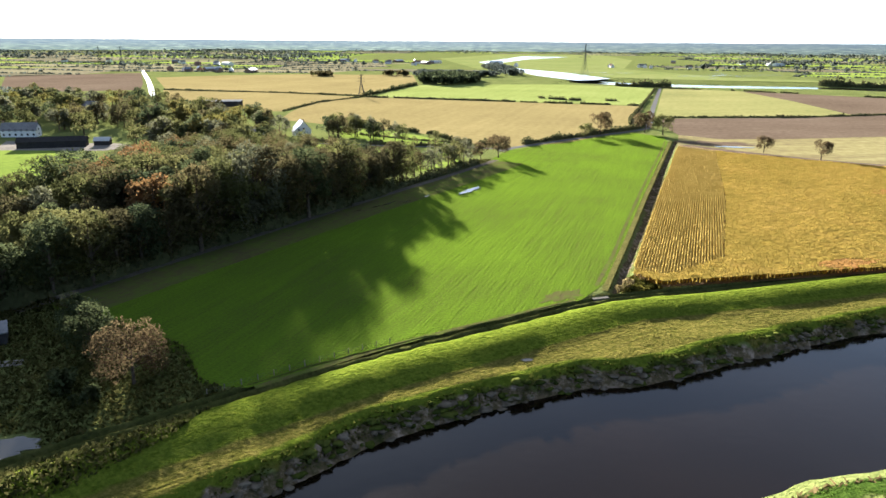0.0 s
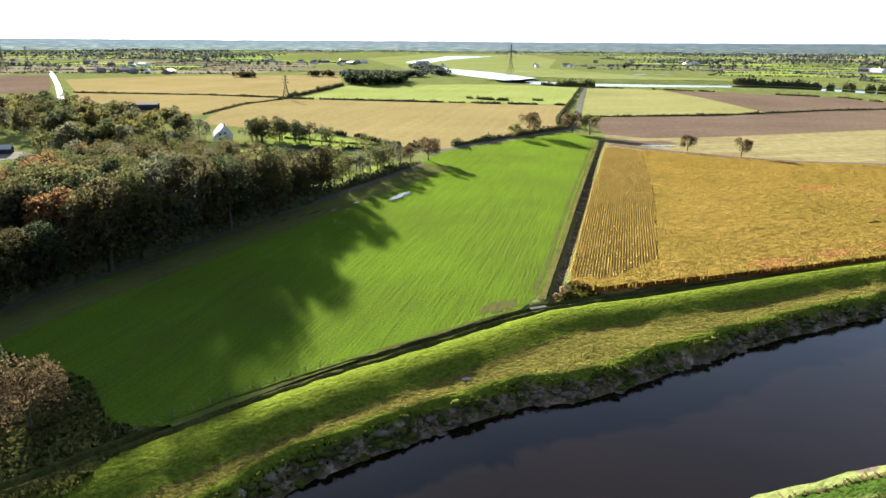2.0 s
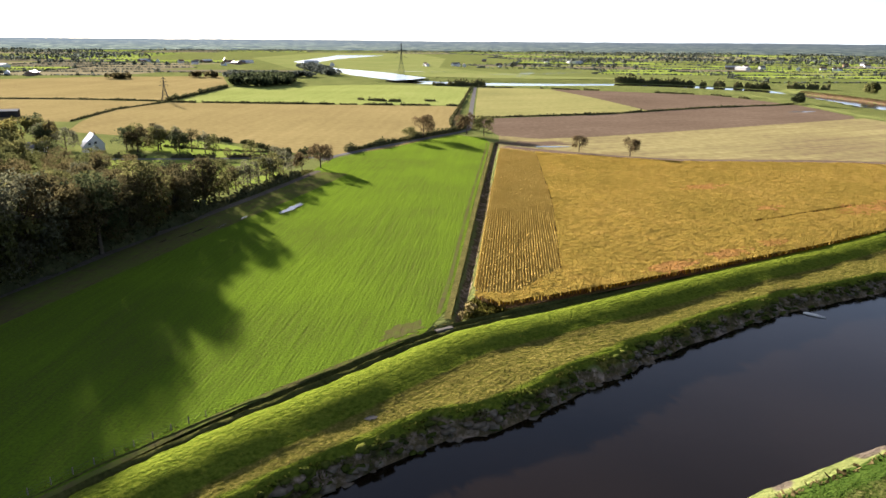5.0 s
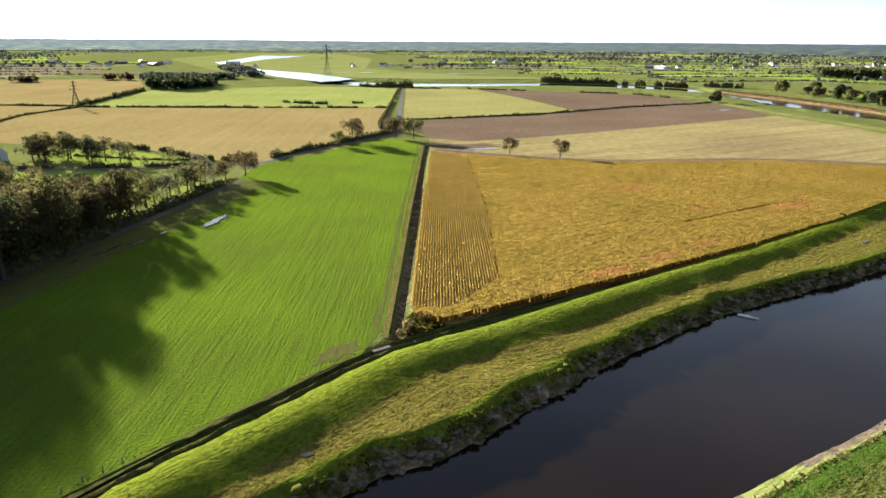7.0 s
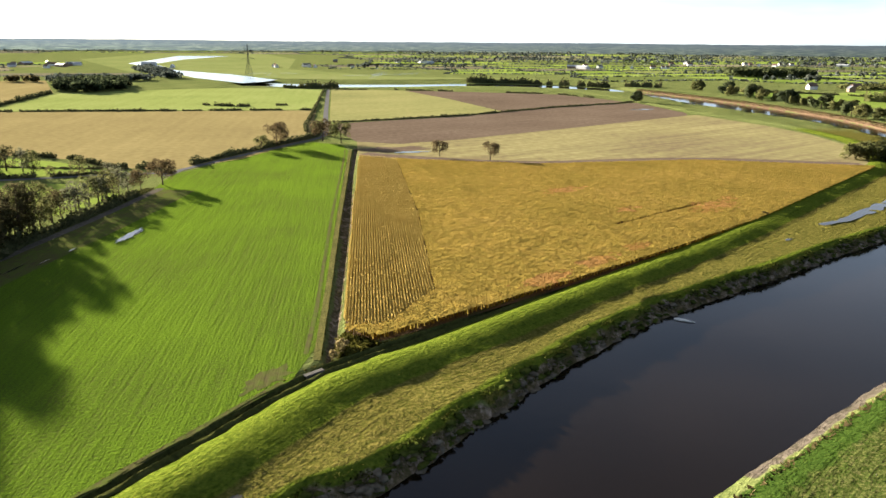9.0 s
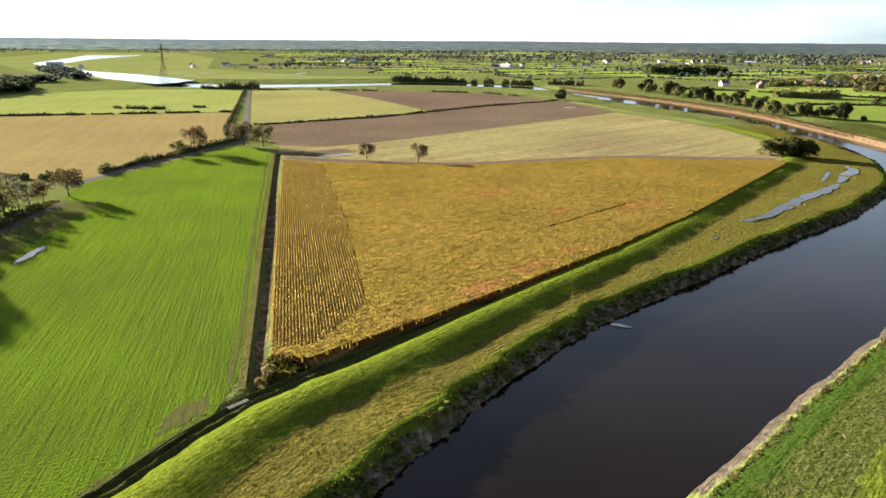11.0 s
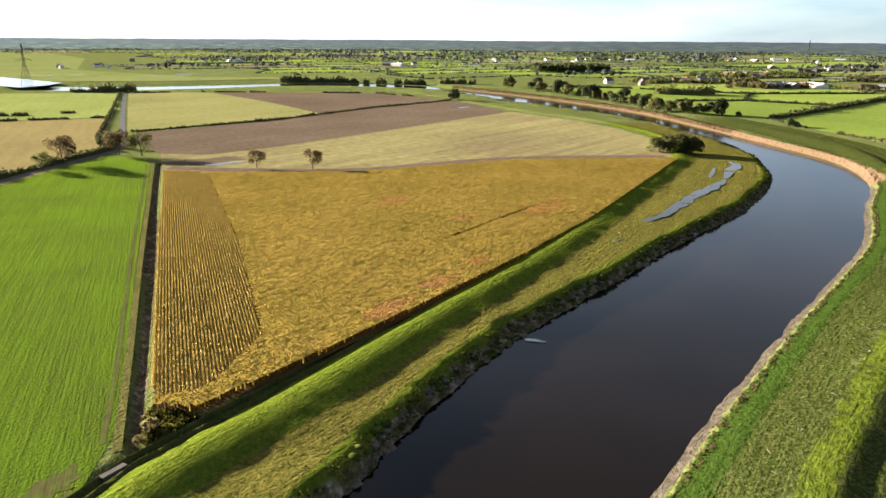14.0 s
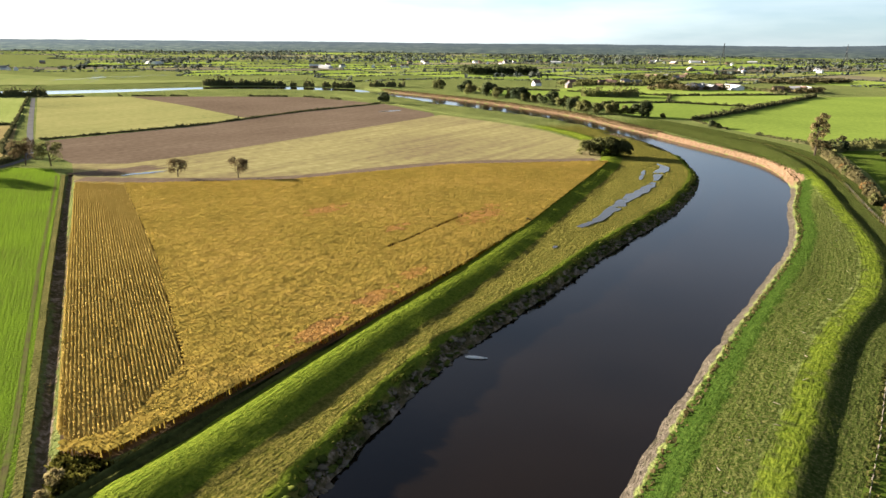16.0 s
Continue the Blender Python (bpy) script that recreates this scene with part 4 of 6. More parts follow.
def bank_clods():
    """Slumped lumps of mud and turf on the cut bank."""
    rng = np.random.default_rng(45)
    g = (1 + 5 ** 0.5) / 2
    ico = np.array([(-1, g, 0), (1, g, 0), (-1, -g, 0), (1, -g, 0), (0, -1, g), (0, 1, g), (0, -1, -g), (0, 1, -g), (g, 0, -1), (g, 0, 1), (-g, 0, -1), (-g, 0, 1)]) / 1.9
    tri = np.array([(0, 11, 5), (0, 5, 1), (0, 1, 7), (0, 7, 10), (0, 10, 11), (1, 5, 9), (5, 11, 4), (11, 10, 2), (10, 7, 6), (7, 1, 8),
                    (3, 9, 4), (3, 4, 2), (3, 2, 6), (3, 6, 8), (3, 8, 9), (4, 9, 5), (2, 4, 11), (6, 2, 10), (8, 6, 7), (9, 8, 1)])
    p = along(BANK_L, 0.2, 3.6, 2400, rng, 0.03, 0.42)
    z = height_at(p[:, 0], p[:, 1])
    for name, mat, lo, hi, share, label in (("mud_clods", M["mud_clod"], WATER - 0.2, -1.7, 0.5, "pale and dark slumped mud clods on the river bank"),
                                            ("turf_clods", M["turf_clod"], WATER + 0.1, -0.9, 0.7, "dark green slumped turf on the river bank")):
        ok = (z > lo) & (z < hi) & (rng.uniform(size=len(p)) < share)
        pieces = []
        for (x, y), zz in zip(p[ok], z[ok]):
            r = rng.uniform(0.3, 1.05) ** 1.3
            pieces.append((ico * rng.uniform(0.6, 1.3, (12, 1)) * [r * 1.5, r * 1.1, r * 0.42] @ np.array(Matrix.Rotation(rng.uniform(0, 6.28), 3, "Z")) + [x, y, zz], tri))
        tagged(new(name, mesh_of(name, *stack(pieces), mat, True)), label, "clods", kind="stuff")
    p = along(BANK_L, 0.6, 4.0, 34000, rng, 0.03, 0.5)
    z = height_at(p[:, 0], p[:, 1])
    tufts("bank_grass", p[(z > -3.3) & (z < -1.0 + lattice(p[:, 0] / 5, p[:, 1] / 5, 47)) & (lattice(p[:, 0] / 4, p[:, 1] / 4, 48) > 0.30)], 0.36, 0.20, M["bank_green"], "ragged green grass hanging over the river bank", 46)


bank_clods()


def scrub():
    rng = np.random.default_rng(38)
    p = np.c_[rng.uniform(1, 15, 2600), rng.uniform(1, 16, 2600)]
    p = p[inside(p[:, 0], p[:, 1], [(2.5, 3), (5, 3.5), (13, 8.5), (8, 12.5), (4.5, 15), (3, 13)])]
    tufts("corner_weeds", p, 0.5, 0.6, M["tussock"], "brown and olive weeds at the maize corner", 47)
    poly = [(-52, -72), (-60, -70), (-72, -60), (-119, -50), (-135, -100), (-58, -112), (-50, -88)]
    p = np.c_[rng.uniform(-135, -48, 42000), rng.uniform(-112, -48, 42000)]
    p = p[inside(p[:, 0], p[:, 1], poly) & (np.hypot(p[:, 0] + 71, p[:, 1] + 98) > 4.0)]
    tufts("scrub_grass", p, 0.42, 0.40, M["scrub"], "dark rank grass and brambles in the field corner", 39)
    p = along(WOOD_TRACK, -7.0, -2.5, 9000, rng)
    tufts("verge_grass", p, 0.5, 0.35, M["scrub"], "dark rank grass along the wood edge", 40)


scrub()


# ---------------------------------------------------------------- trees, bushes, hedges
def crown_cards(rng, h, r, bare, n, size, lobes):
    """Leaf sprays on the shells of several lobes that make up one domed, uneven crown, with the way each one faces."""
    z0, pts, ways = h * bare, [], []
    m = n // lobes
    for i in range(lobes):
        a, u = rng.uniform(0, 2 * np.pi), (i + rng.uniform(0.2, 0.8)) / lobes
        up = -0.55 + 1.45 * u                                  # lobes from the skirt to the top of the dome
        ring = math.sqrt(max(0.04, 1 - min(1.0, abs(up)) ** 2)) * rng.uniform(0.70, 1.0)
        lr = r * rng.uniform(0.26, 0.44)
        mid = z0 + (h - z0) * 0.46
        c = np.array([math.cos(a) * (r - lr * 0.8) * ring, math.sin(a) * (r - lr * 0.8) * ring, mid + up * (h - z0) * (0.56 if up > 0 else 0.62) - (lr * 0.6 if up > 0.4 else 0)])
        d = rng.normal(size=(m, 3))
        d /= np.linalg.norm(d, axis=1)[:, None]
        d[:, 2] = np.abs(d[:, 2]) * np.where(rng.uniform(size=m) < 0.74, 1, -1)
        pts.append(c + d * lr * np.array([1, 1, 0.78]) * rng.uniform(0.35, 1.05, (m, 1)) ** 0.5)
        out = (c - [0, 0, mid * 0.75]) / [r, r, h * 0.5]
        ways.append(0.75 * d + 0.75 * out / (np.linalg.norm(out) + 1e-9))
    p, w = np.concatenate(pts), np.concatenate(ways)
    p[:, 2] = np.clip(p[:, 2], z0 * 0.8, h * 1.02)
    v, f = sprays(rng, p, size * rng.uniform(0.6, 1.4, len(p)) * 0.86)
    return v, f, np.repeat(w, 6, 0)


def crown_mesh(rng, h, r, bare, n, size, lobes, mat):
    v, f, w = crown_cards(rng, h, r, bare, n, size, lobes)
    w = w + np.repeat(rng.normal(0, 0.16, (len(w) // 3, 3)), 3, 0)
    return mesh_of("crown", v, f, mat, normals=w / (np.linalg.norm(w, axis=1)[:, None] + 1e-9))


def trunk_mesh(rng, h, r, bare):
    base = max(0.12, h * 0.022)
    lean = rng.normal(0, 0.03 * h, 2)
    pieces = [tube([(0, 0, -0.4), (lean[0] * 0.2, lean[1] * 0.2, h * 0.2), (lean[0] * 0.6, lean[1] * 0.6, h * 0.5), (lean[0], lean[1], h * 0.85)],
                   [base * 1.35, base, base * 0.6, base * 0.15])]
    for i in range(9):
        a, z = rng.uniform(0, 2 * np.pi), h * rng.uniform(max(0.18, bare * 0.8), 0.6)
        o = np.array([lean[0] * z / h, lean[1] * z / h, z])
        tip = o + np.array([math.cos(a) * r * rng.uniform(0.5, 0.9), math.sin(a) * r * rng.uniform(0.5, 0.9), h * rng.uniform(0.12, 0.34)])
        mid = (o + tip) / 2 + np.array([0, 0, h * 0.03])
        pieces.append(tube([o, mid, tip], [base * 0.45, base * 0.28, base * 0.07], 4))
    return stack(pieces)


TREES, SHAPES = {}, {}


def tree_kind(key, h, r, bare, n, size, lobes, leaf, seed):
    rng = np.random.default_rng(seed)
    TREES[key] = (mesh_of("trunk", *trunk_mesh(rng, h, r, bare), M["bark"], True),
                  crown_mesh(rng, h, r, bare, n, size, lobes, M["leaf_" + leaf]))


def tree_mass(name, spots, label):
    """Many trees that cannot be told apart, as one object for each leaf colour."""
    groups = {}
    for key, x, y, scale, turn in spots:
        groups.setdefault(key.split("_")[1], []).append((key, x, y, scale, turn))
    for leaf, members in groups.items():
        verts, faces, normals, at = [], [], [], 0
        for key, x, y, scale, turn in members:
            me = TREES[key][1]
            n = len(me.vertices)
            v, nr = np.empty(n * 3, np.float32), np.empty(n * 3, np.float32)
            me.vertices.foreach_get("co", v)
            me.corner_normals.foreach_get("vector", nr)
            v, nr = v.reshape(-1, 12, 3)[:, :6].reshape(-1, 3), nr.reshape(-1, 12, 3)[:, :6].reshape(-1, 3)
            n = len(v)
            ca, sa = math.cos(turn), math.sin(turn)
            rot = np.array([[ca, sa, 0], [-sa, ca, 0], [0, 0, 1]])
            verts.append(v @ rot * scale + [x, y, 0])
            normals.append(nr @ rot)
            faces.append(np.arange(n).reshape(-1, 3) + at)
            at += n
        ob = new(name, mesh_of(name, np.concatenate(verts), np.concatenate(faces), M["leaf_" + leaf], normals=np.concatenate(normals)))
        tagged(ob, label % leaf, "trees", kind="stuff")


def plant_tree(key, x, y, scale, turn, label, group="", name="tree", z=0.0, squash=1.0):
    t = thing(name, label, "bush" if name == "bush" else "tree", group)
    t.matrix_world = Matrix.Translation((x, y, z)) @ Matrix.Rotation(turn, 4, "Z") @ Matrix.Diagonal((scale, scale, scale * squash, 1))
    child("trunk", TREES[key][0], t)
    child("crown", TREES[key][1], t)
    return t


for s in range(3):
    for leaf in ("olive", "brown", "dark", "yellow", "russet", "grey"):
        tree_kind("wood_%s_%d" % (leaf, s), 18, 6.6 + 0.5 * s, 0.10, 2900, 0.44, 28, leaf, 100 + 7 * s + len(leaf))
for s in range(3):
    for leaf in ("olive", "brown", "dark", "yellow", "russet", "grey"):
        tree_kind("inner_%s_%d" % (leaf, s), 17, 6.6 + 0.6 * s, 0.10, 2100, 0.52, 22, leaf, 200 + 7 * s + len(leaf))
        tree_kind("garden_%s_%d" % (leaf, s), 11, 5.4 + 0.5 * s, 0.08, 640, 0.62, 14, leaf, 230 + 7 * s + len(leaf))
for s in range(3):
    tree_kind("lone_%d" % s, 11, 6.2, 0.22, 1700, 0.40, 18, ("umber", "olive", "umber")[s], 150 + s)
    tree_kind("row_%d" % s, 12, 4.8, 0.10, 760, 0.44, 16, ("brown", "olive", "grey")[s], 160 + s)
tree_kind("bush_dark", 7, 5.5, 0.05, 1500, 0.62, 10, "dark", 171)
tree_kind("bush_brown", 5, 3.6, 0.05, 900, 0.50, 8, "brown", 172)
tree_kind("bush_russet", 5, 3.4, 0.05, 800, 0.50, 8, "russet", 173)
tree_kind("bush_olive", 6, 4.2, 0.05, 900, 0.6, 8, "olive", 174)
tree_kind("bush_tan", 5, 3.6, 0.05, 1100, 0.36, 10, "willow", 179)
tree_kind("willow", 20, 4.6, 0.04, 2200, 0.55, 16, "willow", 175)
tree_kind("corner_brown", 12, 7.0, 0.06, 4200, 0.28, 30, "umber", 177)
tree_kind("corner_dark", 10, 5.4, 0.04, 2400, 0.32, 22, "dark", 178)
tree_kind("hedge_oak", 8.5, 6.2, 0.0, 2400, 0.55, 22, "olive", 176)

WOOD = [(-121, -60), (-114, -20), (-107, 22), (-101, 66), (-97, 92), (-112, 112), (-140, 128), (-165, 143), (-188, 158), (-225, 150), (-246, 128), (-232, 95), (-212, 60), (-200, 10), (-180, -20), (-160, -60)]
LEAVES_AT = ("olive", "brown", "olive", "brown", "dark", "olive", "brown", "brown", "dark", "olive", "brown", "grey", "olive", "russet")


def wood():
    rng = np.random.default_rng(51)
    placed = []
    for x in np.arange(-300, -90, 10.4):
        for y in np.arange(-70, 210, 10.4):
            px, py = x + rng.uniform(-3.4, 3.4), y + rng.uniform(-3.4, 3.4)
            if inside(np.array([px]), np.array([py]), WOOD)[0]:
                placed.append((px, py))
    mass = []
    for px, py in placed:
        leaf = LEAVES_AT[int(rng.integers(len(LEAVES_AT)))]
        s = rng.uniform(0.85, 1.2) * (0.66 if py > 140 or px < -225 else 0.80 if py > 80 or px < -190 else 0.95 if py > 45 else 1.10 if py > -15 else 0.90)
        key, turn = "inner_%s_%d" % (leaf, rng.integers(3)), rng.uniform(0, 6.28)
        if px < -158 or py > 120:
            mass.append((key, px, py, s, turn))
            continue
        plant_tree(key, px, py, s, turn,
                   {"olive": "tall olive green broadleaf tree in the wood", "brown": "tall brown autumn broadleaf tree in the wood",
                    "dark": "tall dark green tree in the wood", "yellow": "yellow-green autumn tree in the wood",
                    "russet": "orange russet autumn tree in the wood", "grey": "grey-green thin-leaved tree in the wood"}[leaf], "trees of the wood")
    tree_mass("wood_canopy", mass, "%s crowns deep inside the autumn wood")


wood()


def wood_edge():
    rng = np.random.default_rng(52)
    line = smooth_line([(-123, -72), (-117, -40), (-112, -8), (-106, 30), (-101, 66), (-99, 84), (-97, 100)], 7.0)
    for x, y in line:
        leaf = ("olive", "brown", "dark", "grey", "brown")[int(rng.integers(5))]
        plant_tree("wood_%s_%d" % (leaf, rng.integers(3)), x + rng.uniform(-2, 1.5), y + rng.uniform(-2, 2), rng.uniform(0.9, 1.15) * (0.98 if y < -15 else 1.38 if y < 25 else 1.34 if y < 45 else 1.18 if y < 74 else 0.98), rng.uniform(0, 6.28),
                   {"olive": "tall olive tree at the wood edge", "brown": "tall brown tree at the wood edge", "dark": "tall dark tree at the wood edge",
                    "grey": "tall grey-green tree at the wood edge"}[leaf], "trees of the wood")


wood_edge()
rng = np.random.default_rng(61)
for x, y, s, k in ((47.3, 257.5, 0.88, 0), (73.6, 244, 0.94, 2)):
    plant_tree("lone_%d" % k, x, y, s, rng.uniform(0, 6), "lone brown-leaved field oak beside the maize", "field trees")
for x, y, s, k in ((-47.5, 300, 1.4, 0), (-53.8, 283, 0.85, 1), (-21.8, 323, 1.3, 2), (-9.6, 314, 1.25, 1), (-23, 352, 0.7, 0), (-81.5, 184, 1.1, 2), (-87, 172, 0.85, 0)):
    plant_tree("lone_%d" % k, x, y, s, rng.uniform(0, 6), "brown autumn tree beside the farm lane", "lane trees")
for i in range(21):
    t = i / 20
    x, y = -107 + 17 * t + rng.uniform(-3.5, 0.5), 84 + 82 * t + rng.uniform(-2, 2)
    plant_tree("row_%d" % rng.integers(3), x, y, rng.uniform(0.75, 1.15), rng.uniform(0, 6), "thin half-bare autumn tree in a row along the track", "track trees")
for x, y, s in ((-124, 203, 0.85), (-147, 210, 1.0), (-156, 219, 1.0), (-165, 222, 1.1), (-175, 224, 1.15), (-186, 228, 1.2), (-196, 222, 1.3), (-204, 230, 1.1), (-112, 206, 0.6), (-137, 204, 0.5)):
    plant_tree("row_%d" % rng.integers(3), x, y, s, rng.uniform(0, 6), "half-bare autumn tree at the paddock", "paddock trees")
plant_tree("corner_brown", -69, -76, 1.0, 0.4, "brown autumn tree at the field corner", "corner trees")
plant_tree("corner_dark", -85, -70, 1.0, 1.4, "dark leafless-edged tree at the field corner", "corner trees")
plant_tree("corner_dark", -93, -65, 0.95, 2.4, "dark brown tree at the field corner", "corner trees")
plant_tree("bush_dark", -78, -82, 0.65, 0.3, "dark bramble bush under the corner tree", "corner bushes", "bush")
plant_tree("bush_dark", -71, -84, 0.45, 2.3, "dark bramble bush under the corner tree", "corner bushes", "bush")
plant_tree("bush_tan", 4.5, 6.5, 0.48, 0.0, "brown twiggy bush at the ditch corner", "ditch bushes", "bush")
plant_tree("bush_tan", 3.0, 3.0, 0.34, 1.0, "brown twiggy bush at the ditch corner", "ditch bushes", "bush")
plant_tree("bush_brown", 155, 111, 0.42, 1.0, "low brown bush on the ditch edge", "ditch bushes", "bush")
plant_tree("hedge_oak", 287, 232, 1.5, 1.0, "round brown-green oak bush at the maize corner", "river bushes", "tree", 0.0, 0.92)
plant_tree("hedge_oak", 294, 226.5, 1.3, 3.0, "round brown-green oak bush at the maize corner", "river bushes", "tree", 0.0, 0.92)
plant_tree("hedge_oak", 280, 237.5, 1.3, 2.0, "round brown-green oak bush at the maize corner", "river bushes", "tree", 0.2, 0.9)
plant_tree("bush_dark", 296, 622, 1.7, 2.0, "dark round tree at the hedge end", "river bushes", "tree")
plant_tree("willow", 408, 182, 1.35, 2.0, "tall yellowing willow beyond the levee", "willows")
for x, y, s, k in ((428, 190, 1.1, "bush_brown"), (438, 186, 1.0, "bush_dark"), (446, 205, 0.9, "bush_brown"), (462, 314, 0.9, "bush_dark"), (410, 178, 0.8, "bush_olive"),
                   (395, 160, 0.8, "bush_olive"), (372, 138, 0.9, "bush_russet"), (362, 128, 0.9, "bush_olive"), (345, 110, 0.9, "bush_brown"), (333, 99, 0.95, "bush_russet"),
                   (320, 90, 0.8, "bush_brown"), (308, 78, 0.85, "bush_olive"), (296, 66, 0.9, "bush_russet"), (284, 54, 0.8, "bush_brown"),
                   (448, 424, 2.1, "bush_olive"), (466, 404, 2.1, "bush_dark"), (456, 412, 1.7, "bush_olive"), (474, 385, 0.8, "bush_olive"),
                   (482.7, 217, 0.9, "bush_brown"), (470, 165, 0.8, "bush_brown"), (440, 160, 0.6, "bush_olive"), (500, 160, 0.9, "bush_dark")):
    plant_tree(k, x, y, s, rng.uniform(0, 6), {"bush_russet": "rusty red autumn shrub", "bush_brown": "brown autumn shrub", "bush_olive": "olive green shrub",
                                              "bush_dark": "dark green shrub"}[k] + " beyond the river levee", "levee shrubs", "bush")
for i, (x, y) in enumerate(((447, 792), (452, 740), (455, 715), (462, 690), (463, 676), (459, 650), (459, 636), (457, 600), (457, 587), (455, 560), (457, 540), (457, 511), (450, 495), (446, 480), (442, 455), (440, 440))):
    plant_tree(("bush_olive", "bush_dark", "bush_olive")[i % 3], x + rng.uniform(-4, 8), y, rng.uniform(1.7, 2.6), rng.uniform(0, 6), "grey-green willow scrub on the river bank", "bank scrub", "bush")


def hedge(name, line, w, h, mat, label, seed, size=0.6, density=1.0, gaps=0.0, kind="", step=1.5, settle=False):
    """A hedge: an uneven core with leaf clumps all over it."""
    rng = np.random.default_rng(seed)
    line = np.asarray(line, float)
    seg = np.linalg.norm(np.diff(line, axis=0), axis=1)
    cum = np.r_[0, np.cumsum(seg)]
    s = np.arange(0, cum[-1], step)
    c = np.stack([np.interp(s, cum, line[:, 0]), np.interp(s, cum, line[:, 1])], 1)
    t = np.gradient(c, axis=0) if len(c) > 1 else np.ones((1, 2))
    t /= np.linalg.norm(t, axis=1)[:, None] + 1e-9
    nrm = np.stack([-t[:, 1], t[:, 0]], 1)
    var = 0.55 + 0.9 * lattice(s / 6, s * 0 + seed, 3)
    ww, hh = w * var, h * var * (0.75 + 0.5 * lattice(s / 2.2, s * 0, seed + 1))
    prof = ((-0.5, 0.0), (-0.42, 0.6), (0.0, 0.92), (0.42, 0.6), (0.5, 0.0))
    v = np.concatenate([np.c_[c + nrm * (ww * a * 0.85)[:, None], hh * b * 0.85 - 0.1] for a, b in prof])
    m = len(s)
    f = np.array([(k * m + i, k * m + i + 1, (k + 1) * m + i + 1, (k + 1) * m + i) for k in range(4) for i in range(m - 1)
                  if lattice(np.array([s[i] / 9.0]), np.array([seed * 1.0]), 9)[0] >= gaps])
    n = int(cum[-1] * (w + h) * 1.3 * density / (size * size))
    i = rng.integers(0, m, n)
    i = i[lattice(s[i] / 9.0, np.full(len(i), seed * 1.0), 9) >= gaps]
    a = rng.uniform(-0.55, 0.55, len(i))
    p = np.c_[c[i] + nrm[i] * (ww[i] * a)[:, None] + t[i] * rng.uniform(-0.5, 0.5, (len(i), 1)) * step,
              hh[i] * np.clip(rng.uniform(0.1, 1.15, len(i)) * (1.1 - 1.2 * a * a), 0.05, 1.2)]
    sz = size * rng.uniform(0.6, 1.5, len(i))
    if settle:                                                  # down onto the sloping ground
        v[:, 2] += height_at(v[:, 0], v[:, 1])
        p[:, 2] += height_at(p[:, 0], p[:, 1])
    pieces = [cards(rng, p, sz, sz)] + ([(v, f)] if len(f) else [])
    return tagged(new(name, mesh_of(name, *stack(pieces), mat)), label, "hedge", kind=kind)


hedge("hedge", [(-126, -74), (-118, -40), (-113, -8), (-107, 30), (-101, 66), (-98, 90)], 6.0, 4.6, M["hedge_leaf"], "dark understorey shrubs along the wood edge", 70, 0.8)
hedge("hedge", offset(LANE[6:24], 5.0), 3.0, 2.6, M["hedge_leaf"], "dark clipped hawthorn hedge along the lane", 71, 0.7)
hedge("hedge", [(-33, 338), (-40, 400), (-44, 530), (-54, 812)], 2.0, 1.9, M["hedge_leaf"], "olive hedge along the farm lane", 72, 0.8, 0.8, 0.2)
hedge("hedge", [(-21, 428), (84, 476.5), (185.7, 556.5), (263, 600.5), (292, 620)], 1.7, 1.15, M["hedge_leaf"], "clipped olive hedge between bare fields", 73, 0.9, 0.9)
hedge("hedge", [(-160, 525), (-42, 533)], 2.4, 1.4, M["hedge_leaf"], "low gappy dark field hedge", 74, 0.8, 0.8, 0.35)
hedge("hedge", [(-326, 516), (-160, 525)], 2.4, 1.6, M["hedge_leaf"], "low gappy dark field hedge", 75, 0.8, 0.8, 0.2)
hedge("hedge", [(-334, 520), (-345, 600), (-365, 740)], 4.0, 3.2, M["hedge_leaf"], "overgrown dark field hedge", 76, 1.0, 0.9, 0.12)
hedge("hedge", [(-330, 514), (-338, 440), (-318, 345)], 2.0, 1.2, M["hedge_leaf"], "low dark field hedge in the stubble", 101, 0.8, 0.7, 0.1)
hedge("hedge", [(-156, 584), (-120, 568), (-72, 583)], 5.0, 2.0, M["hedge_leaf"], "low scrub heap in the light grass", 102, 1.0, 0.6, 0.35)
hedge("hedge", [(-590, 508), (-439, 529), (-334, 525)], 2.4, 1.4, M["hedge_leaf"], "low field hedge in the stubble", 77, 0.9, 0.7, 0.1)
hedge("hedge", offset(WOOD_TRACK[2:20], 4.2)[:, :] * [1, 1] + [-8.5, 0], 4.0, 2.2, M["hedge_leaf"], "dark bramble hedge under the track trees", 78, 0.7)
hedge("hedge", [(-88, 214), (-108, 214), (-146, 203), (-196, 196)], 2.2, 1.8, M["hedge_leaf"], "dark garden hedge beside the lane", 79, 0.7, 0.9, 0.2)
hedge("hedge", [(-92, 222), (-123, 233), (-147, 256), (-178, 269), (-240, 280)], 3.0, 2.4, M["hedge_leaf"], "dark hedge round the paddock", 80, 0.8, 0.9, 0.15)
hedge("hedge", [(-110, 224), (-150, 228), (-200, 240)], 1.4, 1.0, M["hedge_leaf"], "low dark paddock hedge", 81, 0.6, 0.8, 0.25)
hedge("hedge", [(-50, 822), (50, 808), (152, 774), (238, 737), (276, 660)], 2.5, 1.6, M["hedge_leaf"], "low gappy dark field hedge", 82, 1.0, 0.7, 0.4)
hedge("hedge", [(487, 362), (582, 400), (720, 460), (864, 524)], 6.0, 3.4, M["hedge_leaf"], "broad dark hedge along a drain", 83, 1.0, 0.9)
